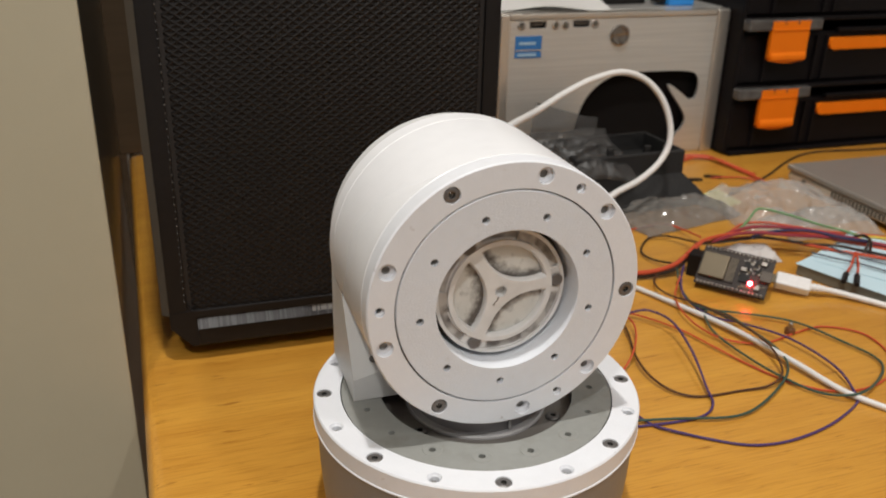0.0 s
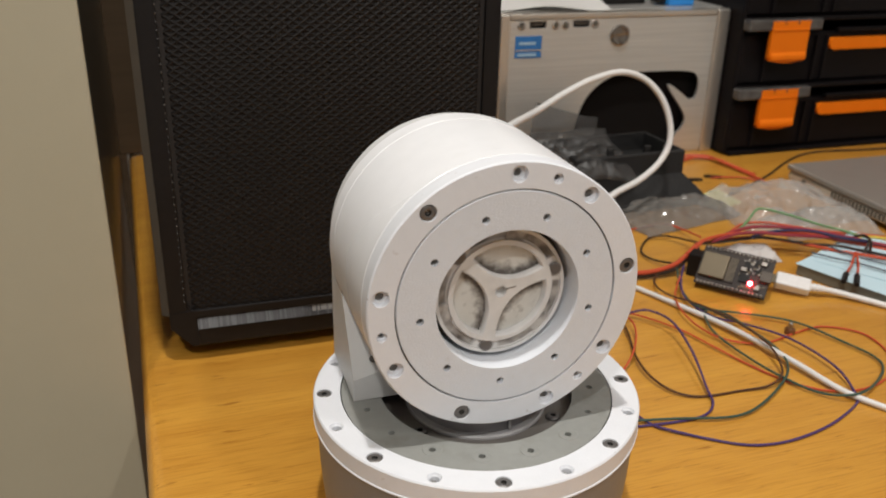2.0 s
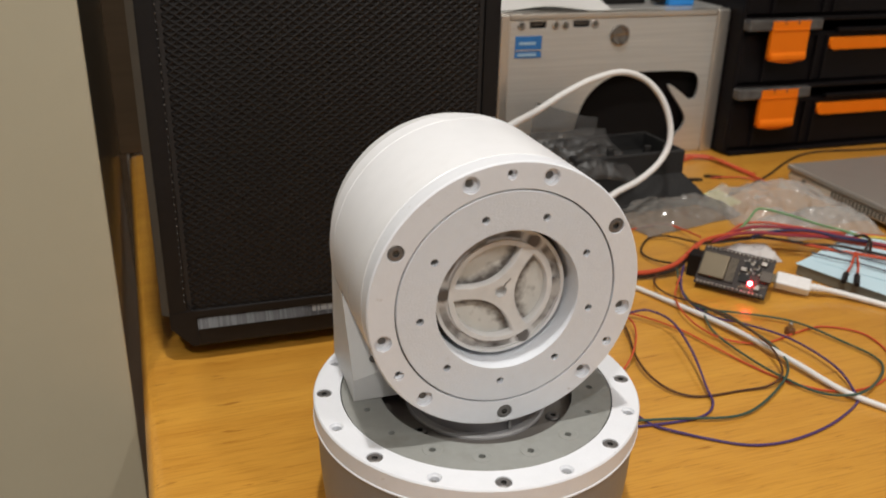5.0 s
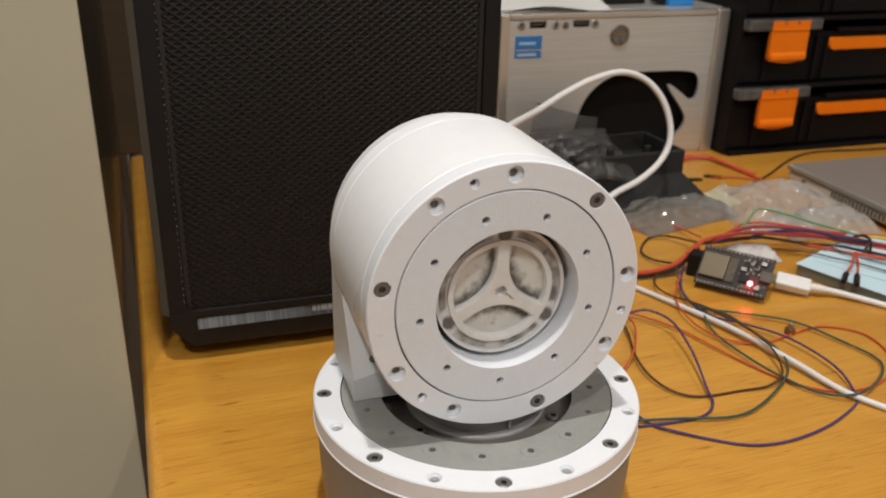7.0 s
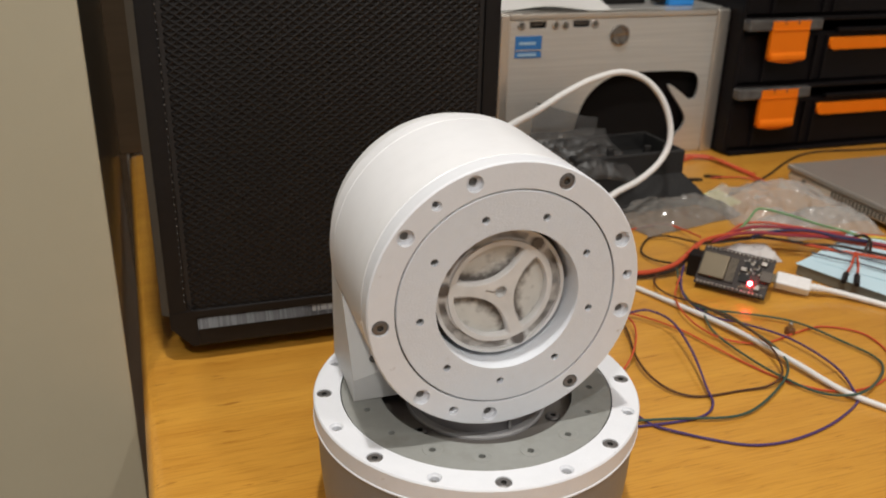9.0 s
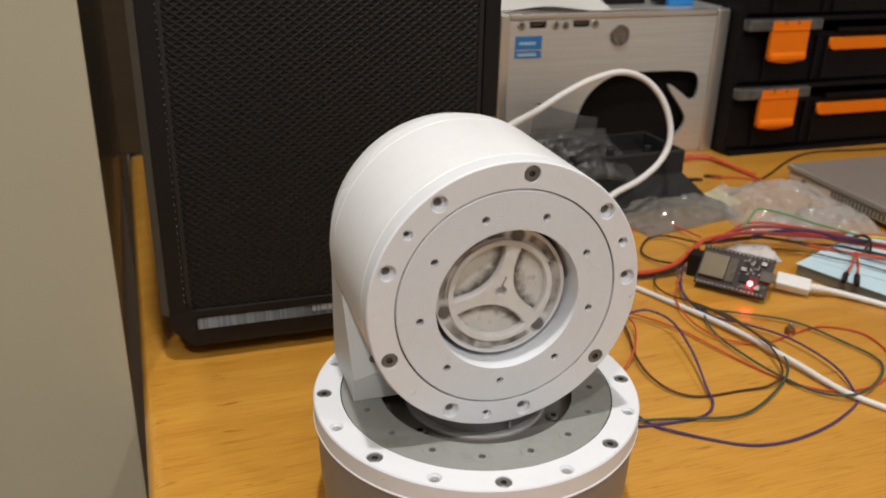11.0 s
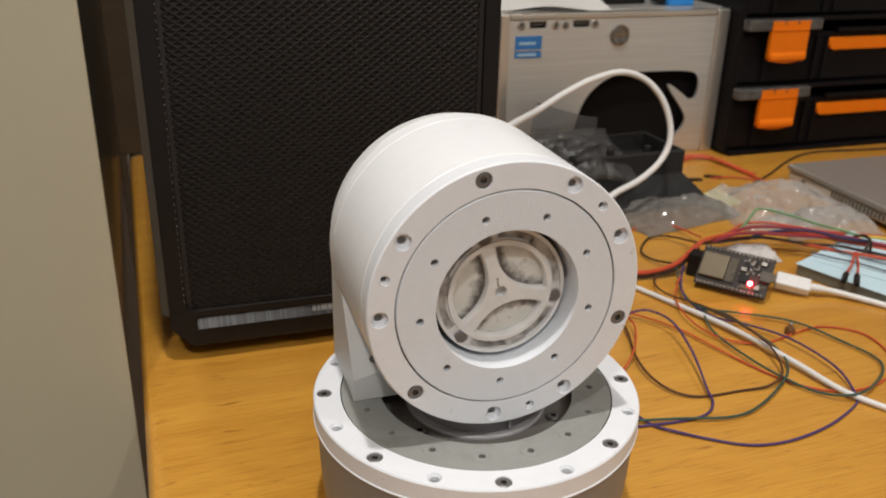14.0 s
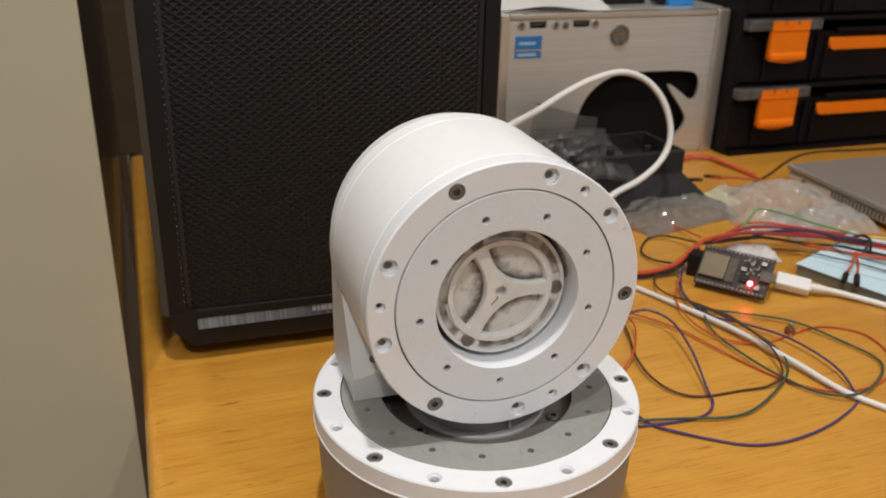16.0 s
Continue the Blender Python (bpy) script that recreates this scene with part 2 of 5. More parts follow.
def drilled(bm, loops, z, holes):
    """A flat face at height z bounded by the loops, with holes: (x, y, n, [(radius, depth), ...]), closed at the bottom."""
    edges = []
    outlines = []
    for pts in loops:
        vs = [bm.verts.new((x, y, z)) for x, y in pts]
        outlines.append(vs)
        edges += [bm.edges.new((vs[i], vs[(i + 1) % len(vs)])) for i in range(len(vs))]
    for x, y, n, prof in holes:
        ring = [bm.verts.new((px, py, z)) for px, py in circle(x, y, prof[0][0], n)]
        edges += [bm.edges.new((ring[i], ring[(i + 1) % n])) for i in range(n)]
        for r, d in prof[1:]:
            nxt = [bm.verts.new((px, py, z - d)) for px, py in circle(x, y, r, n)]
            for i in range(n):
                bm.faces.new((ring[i], ring[(i + 1) % n], nxt[(i + 1) % n], nxt[i]))
            ring = nxt
        bm.faces.new(ring)
    bmesh.ops.triangle_fill(bm, edges=edges, use_beauty=True, normal=(0, 0, 1))
    return outlines


def skirt(bm, loop, offsets):
    """Continues a loop of vertices through rings at (scale, z)."""
    n = len(loop)
    base = [v.co.copy() for v in loop]
    prev = loop
    for s, z in offsets:
        ring = [bm.verts.new((c.x * s, c.y * s, z)) for c in base]
        for i in range(n):
            bm.faces.new((prev[i], prev[(i + 1) % n], ring[(i + 1) % n], ring[i]))
        prev = ring
    return prev


def tube(points, radius, n=8, bm=None, closed_ends=True, smooth=6):
    """A round cable through the points (Catmull-Rom)."""
    bm = bm or bmesh.new()
    P = [Vector(p) for p in points]
    path = []
    for i in range(len(P) - 1):
        p0, p1, p2, p3 = P[max(i - 1, 0)], P[i], P[i + 1], P[min(i + 2, len(P) - 1)]
        for k in range(smooth):
            t = k / smooth
            path.append(0.5 * ((2 * p1) + (p2 - p0) * t + (2 * p0 - 5 * p1 + 4 * p2 - p3) * t * t + (3 * p1 - p0 - 3 * p2 + p3) * t ** 3))
    path.append(P[-1])
    rings = []
    up = Vector((0.02, 0.03, 1)).normalized()
    for i, c in enumerate(path):
        d = (path[min(i + 1, len(path) - 1)] - path[max(i - 1, 0)]).normalized()
        side = d.cross(up)
        side = side.normalized() if side.length > 1e-4 else Vector((1, 0, 0))
        v = side.cross(d)
        rings.append([bm.verts.new(c + radius * (math.cos(2 * math.pi * j / n) * side + math.sin(2 * math.pi * j / n) * v)) for j in range(n)])
    for a, b in zip(rings, rings[1:]):
        for j in range(n):
            bm.faces.new((a[j], a[(j + 1) % n], b[(j + 1) % n], b[j]))
    if closed_ends:
        bm.faces.new(rings[0])
        bm.faces.new(rings[-1])
    return bm


# ---- the room ----
def build_room():
    def slab(name, a0, a1, b0, b1, z0, z1, material, label):
        solid(name, boxed(a0, a1, b0, b1, z0, z1), material, at(0, 0), label, name.split("_")[0], kind="structure")
    slab("floor", -2.2, 2.4, -2.6, 1.5, -0.80, -0.74, FLOOR, "brown laminate floor of the room")
    slab("ceiling", -2.2, 2.4, -2.6, 1.5, 1.78, 1.84, PAINT, "plain pale painted ceiling")
    slab("wall_north", -2.2, 2.4, 1.40, 1.5, -0.74, 1.78, PAINT, "plain pale painted wall behind the desk")
    slab("wall_south", -2.2, 2.4, -2.6, -2.5, -0.74, 1.78, PAINT, "plain pale painted wall")
    slab("wall_east", 2.3, 2.4, -2.5, 1.40, -0.74, 1.78, PAINT, "plain pale painted wall")
    slab("wall_west", -2.2, -2.1, -2.5, 1.40, -0.74, 1.78, PAINT, "plain pale painted wall")


build_room()


def build_desk():
    desk = thing("desk", at(0.0147, 0.0006, 0, 1.53), "orange-brown varnished wooden desk with a rounded edge", "desk")
    bm = boxed(-0.0310, 1.55, 0.02, 1.15, -0.03, 0.0)
    es = [e for e in bm.edges if abs((e.verts[0].co.z + e.verts[1].co.z) / 2) < 1e-5 or e.verts[0].co.z * e.verts[1].co.z > 0]
    bmesh.ops.bevel(bm, geom=es, offset=0.008, segments=6, affect="EDGES", profile=0.5)
    shade(part("desktop", bm, WOOD, desk))
    for x in (0.05, 1.42):
        for y in (0.08, 1.02):
            part("leg", boxed(x, x + 0.06, y, y + 0.06, -0.74, -0.0305, 0.004), WOOD, desk)


build_desk()


# dark brown for the fillers: the dimness behind the desk, as colour
DARK_FILLER = mat("dark_filler", (0.10, 0.066, 0.038), 0.45, spread=0.15, stretch=(1, 1, 12), scale=20)


def build_cupboard():
    c = thing("tall_cupboard", at(0, 0), "tall beige painted cupboard beside the desk", "cupboard")
    part("door_panel", boxed(-0.45, -0.0316, 0.4072, 0.4105, -0.74, 1.2, 0.0008), PANEL, c)
    side = part("side_panel", boxed(-0.40, 0.0, 0.0, 0.93, -0.74, 1.2, 0.001), PANEL_SHADED, c, "glossy beige side panel with its shade in the paint colour")
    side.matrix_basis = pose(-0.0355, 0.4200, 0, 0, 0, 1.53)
    # added board that closes the view behind the computer, coloured dark
    back = part("back_panel", boxed(0.0, 0.40, 0.42, 0.438, 0.003, 0.60, 0.001), DARK_FILLER, c, "dark brown filler added to close the view behind the computer")
    # added strip whose dark colour is the shade in the gap beside the desk
    gap = part("gap_strip", boxed(0.0, 0.0063, 0.42, 0.438, -0.74, 0.0029), DARK_FILLER, c)
    gap.matrix_basis = pose(-0.0353, 0.4200, 0, 0, 0, 1.53)
    back.matrix_basis = pose(-0.0353, 0.4200, 0, 0, 0, 1.53)


build_cupboard()


# ---- the robot joint ----
HEAD = Vector((-0.0018, -0.0334, 0.1127))      # centre of the head's front face, in the joint's own space
R_HEAD, TOP = 0.0516, 0.0567
RING_TURN = ((0, 118.04), (0.5, 120.93), (1, 123.85), (1.5, 126.83), (2, 130.03), (3, 136.69), (4, 143.75), (4.6, 148.2), (5.4, 154.4),
             (6.3, 161.73), (7, 167.78), (8, 176.68), (9, 185.65), (9.6, 190.9), (10.4, 197.6), (11.3, 204.63), (12, 209.88),
             (13, 217.04), (14, 223.68), (15, 229.85), (16, 235.75))
RATIO, ROTOR_AT = -49, -91.1


def ring_angle(t):
    """The housing's turn in degrees, smooth between the rows."""
    R = RING_TURN
    i = max(k for k in range(len(R) - 1) if R[k][0] <= t + 1e-9)

    def slope(k):
        a, b = max(k - 1, 0), min(k + 1, len(R) - 1)
        return (R[b][1] - R[a][1]) / (R[b][0] - R[a][0])
    (t0, a0), (t1, a1) = R[i], R[i + 1]
    h = t1 - t0
    s = (t - t0) / h
    return ((2 * s ** 3 - 3 * s * s + 1) * a0 + (s ** 3 - 2 * s * s + s) * h * slope(i)
            + (3 * s * s - 2 * s ** 3) * a1 + (s ** 3 - s * s) * h * slope(i + 1))


def screw_meshes():
    head = lathe([(0.0, -0.0013), (0.0012, -0.0013), (0.0012, -0.0001), (0.0014, 0.0), (0.0025, -0.0001), (0.0029, -0.0005), (0.0029, -0.0014), (0.0, -0.0016)], 28)
    ob = part("screw", head, STEEL_SCREW, None)
    shade(ob)
    return ob


def add_screw(proto, parent, x, y, z, turn=0.0):
    ob = bpy.data.objects.new("screw", proto.data)
    scene.collection.objects.link(ob)
    ob.parent = parent
    ob.matrix_basis = pose(x, y, z, 0, 0, turn)
    soc = bpy.data.objects.new("socket", SOCKET)
    scene.collection.objects.link(soc)
    soc.parent = ob
    return ob


def make_socket():
    """The hexagon socket of a screw: a dark six-sided cup with a cone at its bottom."""
    bm = lathe([(0.00122, -0.0003), (0.00108, -0.0002), (0.00098, -0.0009), (0.0, -0.0011)], 6)
    me = bpy.data.meshes.new("socket")
    bm.to_mesh(me)
    bm.free()
    me.materials.append(SCREW_HOLE)
    return me


SOCKET = make_socket()


# dark cap low in a hole: the shade of its depth, given as colour
def bore(parent, m, r, material=None):
    ob = part("bore", lathe([(r, 0.0), (0.0, -0.0004)], 14), material or HOLE_SHADE, parent)
    ob.matrix_basis = m
    return ob


PIN = mat("dark_pin", (0.13, 0.12, 0.115), 0.5, 0.3, spread=0.3)
SHAFT_DARK = mat("shaft_floor", (0.19, 0.17, 0.15), 0.5, spread=0.4, scale=200)
# near-black for the gap rings: shade put into the colour
ROTOR_SHADE = mat("gap_shade", (0.03, 0.027, 0.025), 0.5, spread=0.3)


def polar(r, deg):
    return r * math.cos(radians(deg)), r * math.sin(radians(deg))


def build_joint():
    joint = thing("robot_joint", at(0.1104, 0.2865, 0.0), "white printed two-axis robot joint with a grey base on the desk", "robot joint")
    screw = screw_meshes()

    # lower body and white ring
    shade(part("base_body", lathe([(0.0, 0.0), (0.0612, 0.0), (0.0624, 0.0015), (0.0640, 0.0150), (0.0649, 0.0270), (0.0654, 0.0400), (0.0654, 0.0478), (0.0, 0.0478)], 128), GREY_BODY, joint, "grey printed base drum"))
    bm = bmesh.new()
    holes = []
    for k in range(16):
        x, y = polar(0.0623, 187.59 - 18.3 + 22.5 * k)
        holes.append((x, y, 20, [(0.0031, 0), (0.0029, 0.0016)]) if k % 2 == 0 else (x, y, 18, [(0.0027, 0), (0.0026, 0.0003), (0.0019, 0.0010), (0.0019, 0.005)]))
    outer, inner = drilled(bm, [circle(0, 0, 0.0662, 144), circle(0, 0, 0.0559, 128)], TOP, holes)
    skirt(bm, outer, [(1.008, TOP - 0.0006), (1.0075, TOP - 0.0078), (1.012, TOP - 0.0081), (1.012, TOP - 0.0086), (0.998, TOP - 0.0088), (0.955, TOP - 0.0088)])
    skirt(bm, inner, [(1.0, TOP - 0.0066)])
    ring = shade(part("base_ring", bm, WHITE_FLAT, joint, "white ring with countersunk screws"))
    for k in range(0, 16, 2):
        x, y = polar(0.0623, 187.59 - 18.3 + 22.5 * k)
        add_screw(screw, ring, x, y, TOP + 0.0001 - 0.0001, 37 * k)

    for k in range(1, 16, 2):
        bore(joint, pose(*polar(0.0623, 187.59 - 18.3 + 22.5 * k), TOP - 0.0028), 0.00186, HOLE_SHADE)

    # turntable plate with a sunken well
    bm = bmesh.new()
    holes = [(*polar(0.0472, -106.9 + 22.65 * k), 14, [(0.0013, 0), (0.00125, 0.004)]) for k in range(-3, 13)]
    outer, inner = drilled(bm, [circle(0, 0, 0.0554, 128), circle(0, 0, 0.0396, 96)], TOP - 0.0003, holes)
    skirt(bm, outer, [(1.0, TOP - 0.0065)])
    skirt(bm, inner, [(1.0, TOP - 0.0064)])
    shade(part("turntable", bm, GREY_PRINT, joint, "grey printed turntable plate with small holes"))
    for k in (0, 1, -1, 2):
        x, y = polar(0.0472, -106.9 + 22.65 * k)
        shade(part("boss", lathe([(0.0014, TOP - 0.00028), (0.0014, TOP - 0.0001), (0.0036, TOP - 0.0001), (0.0038, TOP - 0.00028)], 28), GREY_PRINT, joint)).matrix_basis = pose(x, y, 0)
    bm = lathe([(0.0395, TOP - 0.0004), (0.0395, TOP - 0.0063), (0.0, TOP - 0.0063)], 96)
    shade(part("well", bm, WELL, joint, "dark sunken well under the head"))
    for deg in (-40, -150):
        x, y = polar(0.0335, deg)
        add_screw(screw, joint, x, y, TOP - 0.0048, 20)
    shade(part("pedestal", lathe([(0.0250, TOP - 0.0060), (0.0250, 0.0600), (0.0, 0.0600)], 96), GREY_TUBE, joint, "glossy grey tube carrying the head"))
    shade(part("flange", lathe([(0.0252, TOP - 0.0062), (0.0290, TOP - 0.0062), (0.0290, TOP - 0.0053), (0.0284, TOP - 0.0048), (0.0280, TOP - 0.0048), (0.0276, TOP - 0.0053), (0.0252, TOP - 0.0053)], 96, close=True), PALE_TUBE, joint, "pale flange round the foot of the tube"), 30)
    part("seam", boxed(0.0046, 0.0056, -0.0264, -0.0245, TOP - 0.0050, 0.0598, 0.0003), PALE_TUBE, joint)

    # bracket: a saddle round the lower half of the head, with a back plate
    cx, cz = HEAD.x, HEAD.z
    left, right, back = cx - 0.0491, cx + 0.0491, 0.0425

    rise = math.sqrt(0.0518 ** 2 - 0.0491 ** 2)
    start = math.pi + math.asin(rise / 0.0518)
    pts = [(left, TOP), (right, TOP)]
    for i in range(41):
        th = 2 * math.pi - (start - math.pi) - (math.pi - 2 * (start - math.pi)) * i / 40
        pts.append((cx + 0.0518 * math.cos(th), cz + 0.0518 * math.sin(th)))
    bm = prism(pts, 0.0025, back - 0.008)
    # the front is cut back above a low upright lip
    for side in (-1, 1):
        p0 = Vector((cx + side * 0.0491, 0.0025, 0.0660))
        no = Vector((-side * 0.0104, 0, 0.0028)).cross(Vector((0, 0.0243, 0.037)))
        if no.y > 0:
            no = -no
        bmesh.ops.triangulate(bm, faces=bm.faces[:])
        bmesh.ops.bisect_plane(bm, geom=bm.verts[:] + bm.edges[:] + bm.faces[:], plane_co=p0, plane_no=no, clear_outer=True)
        bmesh.ops.holes_fill(bm, edges=[e for e in bm.edges if e.is_boundary], sides=0)
    shade(part("bracket", bm, BRACKET, joint, "pale grey printed bracket behind the head"), 20)
    # dark disc on the slope, drawn as the shade of a small hole
    bore(joint, pose(-0.0423, 0.0052, 0.0734, 57), 0.0015)
    pts = [(left, TOP), (right, TOP)] + [(cx + 0.0491 * math.cos(math.pi * i / 32), cz + 0.0491 * math.sin(math.pi * i / 32)) for i in range(33)]
    shade(part("back_plate", prism(pts, 0.0338, back), BRACKET, joint), 25)

    # turning housing: drum, front ring with three screws and nine holes; local z points out of the front
    bm = lathe([(0.0420, -0.0045), (0.05135, -0.0045), (0.05135, -0.0082), (R_HEAD, -0.0084), (R_HEAD, -0.0562), (0.05142, -0.0564), (0.05142, -0.0566),
                (R_HEAD, -0.0568), (R_HEAD, -0.0650), (0.0508, -0.0662), (0.0, -0.0662)], 160)
    housing = shade(part("housing", bm, WHITE, joint, "glossy white printed drum, turning"), 30)
    housing.matrix_basis = Matrix.Translation(HEAD) @ pose(0, 0, 0, 90)
    bm = bmesh.new()
    holes, screws = [], []
    for s in (0, 120, 240):
        screws.append(polar(0.0470, -s))
        holes.append((*polar(0.0470, -s), 22, [(0.0031, 0), (0.00295, 0.0016)]))
        holes.append((*polar(0.0470, -s - 60), 20, [(0.0019, 0), (0.0018, 0.0014), (0.0011, 0.0016), (0.0010, 0.0042)]))
        for d in (-18, 18):
            holes.append((*polar(0.0470, -s - 60 + d), 22, [(0.0031, 0), (0.0030, 0.0019), (0.0016, 0.00195), (0.0015, 0.0042)]))
    outer, inner = drilled(bm, [circle(0, 0, R_HEAD - 0.0005, 160), circle(0, 0, 0.04185, 128)], 0.0, holes)
    skirt(bm, outer, [(R_HEAD / (R_HEAD - 0.0005), -0.0006), (R_HEAD / (R_HEAD - 0.0005), -0.0078), (0.0513 / (R_HEAD - 0.0005), -0.0081)])
    skirt(bm, inner, [(1.0, -0.0078)])
    front_ring = shade(part("front_ring", bm, WHITE_FLAT, housing, "white front ring with countersunk holes"), 30)
    for s in (0, 120, 240):
        bore(housing, pose(*polar(0.0470, -s - 60), -0.0026), 0.00105)
        for d in (-18, 18):
            bore(housing, pose(*polar(0.0470, -s - 60 + d), -0.0028), 0.00155)
    for x, y in screws:
        add_screw(screw, housing, x, y, -0.0002, 25)

    # still disc in front, nine holes and a round window
    face = Matrix.Translation(HEAD) @ pose(0, 0, 0, 90)
    bm = bmesh.new()
    holes = [(*polar(0.0329, 107.3 - 40 * k), 16, [(0.00145, 0), (0.0014, 0.004)]) for k in range(9)]
    outer, inner = drilled(bm, [circle(0, 0, 0.0410, 128), circle(0.0002, -0.0003, 0.0272, 112)], 0.0, holes)
    skirt(bm, outer, [(1.006, -0.0004), (1.006, -0.0070)])
    skirt(bm, inner, [(0.992, -0.0006), (0.990, -0.0150)])
    disc = shade(part("face_disc", bm, WHITE_ROUGH, joint, "rough white disc with nine small holes"), 30)
    disc.matrix_basis = face
    # two dark rings stand for the shade in the gaps of rotor and disc
    shade(part("gap_floor", lathe([(0.0267, -0.0136), (0.0230, -0.0136)], 80), ROTOR_SHADE, joint)).matrix_basis = face
    shade(part("gap_seal", lathe([(0.0405, -0.0018), (0.0420, -0.0018)], 128), ROTOR_SHADE, joint, "dark ring put in as the shade of the gap round the disc")).matrix_basis = face
    for k in range(9):
        x, y = polar(0.0329, 107.3 - 40 * k)
        bore(joint, face @ pose(x, y, -0.0020), 0.00138)

    # rotor: rim, inner ring, three spokes with a hub; pockets between rim and ring
    bm = bmesh.new()
    lens = []
    for k in range(3):
        mid = 180 + 60 + 120 * k
        pts = []
        for i in range(15):
            pts.append(polar(0.0184, mid - 52 + 104 * i / 14))
        c0 = Vector(polar(0.0184, mid + 52))
        c1 = Vector(polar(0.0184, mid - 52))
        inner_mid = Vector(polar(0.0052, mid))
        for i in range(1, 12):
            t = i / 12
            ctrl = 2 * inner_mid - 0.5 * (c0 + c1)
            p = (1 - t) ** 2 * c0 + 2 * t * (1 - t) * ctrl + t * t * c1
            pts.append((p.x, p.y))
        lens.append(pts)
    loops = [circle(0, 0, 0.0201, 96)] + lens
    outs = drilled(bm, loops, -0.0088, [(0, 0, 18, [(0.0023, 0), (0.0022, 0.0028)])])
    skirt(bm, outs[0], [(1.0, -0.0103), (0.0209 / 0.0201, -0.0103)])
    for o in outs[1:]:
        n = len(o)
        mid = sum((v.co for v in o), Vector()) / n
        ring = o
        for grow, z in ((-0.03, -0.0090), (-0.055, -0.0095), (-0.07, -0.0103), (-0.08, -0.0116)):
            low = [bm.verts.new((v.co.x + (v.co.x - mid.x) * grow, v.co.y + (v.co.y - mid.y) * grow, z)) for v in o]
            for i in range(n):
                bm.faces.new((ring[i], ring[(i + 1) % n], low[(i + 1) % n], low[i]))
            ring = low
    rotor = shade(part("rotor", bm, ROTOR, joint, "pale three-spoked rotor, spinning"), 30)
    rotor.matrix_basis = face @ pose(0, 0, 0.0015)
    # dark floor with three paler plates seen through the openings
    shade(part("floor_disc", lathe([(0.0236, -0.0124), (0.0, -0.0124)], 72), SHAFT_DARK, rotor, "dark rotor floor"))
    pts = [polar(0.0194, -56 + 112 * i / 16) for i in range(17)]
    c0, c1, im = Vector(polar(0.0194, 56)), Vector(polar(0.0194, -56)), Vector(polar(0.0044, 0))
    ctrl = 2 * im - 0.5 * (c0 + c1)
    for i in range(1, 14):
        t = i / 14
        q = (1 - t) ** 2 * c0 + 2 * t * (1 - t) * ctrl + t * t * c1
        pts.append((q.x, q.y))
    for k in range(3):
        plate = part("floor_plate", prism(pts, -0.0122, -0.0117, "z"), ROTOR_BACK, rotor, "pale plate with grease and painted recess shade along its edge")
        plate.matrix_basis = pose(0, 0, 0, 0, 0, 180 + 60 + 120 * k)
    # pocketed rim
    shade(part("rim", lathe([(0.0237, -0.0090), (0.0250, -0.0090), (0.0250, -0.0140), (0.0237, -0.0140)], 96, close=True), ROTOR, rotor), 30)
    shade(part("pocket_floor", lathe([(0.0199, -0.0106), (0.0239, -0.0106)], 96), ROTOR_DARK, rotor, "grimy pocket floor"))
    for k in range(3):
        for mid, half in ((180 + 120 * k, 13), (180 + 60 + 120 * k, 10), ):
            pts = [polar(0.0200, mid - half + 2 * half * i / 6) for i in range(7)] + [polar(0.0238, mid + half - 2 * half * i / 6) for i in range(7)]
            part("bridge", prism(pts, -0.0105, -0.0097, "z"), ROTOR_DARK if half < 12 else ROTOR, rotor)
        x, y = polar(0.0221, 180 + 120 * k)
        pin = shade(part("pin", lathe([(0.0, -0.0090), (0.0022, -0.0088), (0.0027, -0.0092), (0.0027, -0.0110)], 20), PIN, rotor))
        pin.matrix_basis = pose(x, y, 0)
    part("slot_mark", tube([(-0.0021, -0.0001, -0.0088), (-0.0035, -0.0002, -0.0088), (-0.0046, 0.0001, -0.0088), (-0.0060, 0.0003, -0.0088)], 0.00028, 6), SHAFT_DARK, rotor)
    bpy.data.objects.remove(screw)
    return joint, housing, rotor


JOINT, HOUSING, ROTOR_PART = build_joint()


# ---- desktop computer with a mesh front ----
FILTER = mat("dust_filter", (0.0165, 0.0136, 0.0125), 0.6, spec=0.4, spread=0.3, scale=800)
EDGE = mat("bare_steel_edge", (0.115, 0.100, 0.080), 0.42, 0.3, spread=0.12)
BADGE = mat("dull_badge", (0.20, 0.19, 0.18), 0.45, 0.3)
# paler than the mesh: the edge's glints, partly put into the colour
BEAD = mat("mesh_edge_glint", (0.22, 0.21, 0.20), 0.2, 0.6)


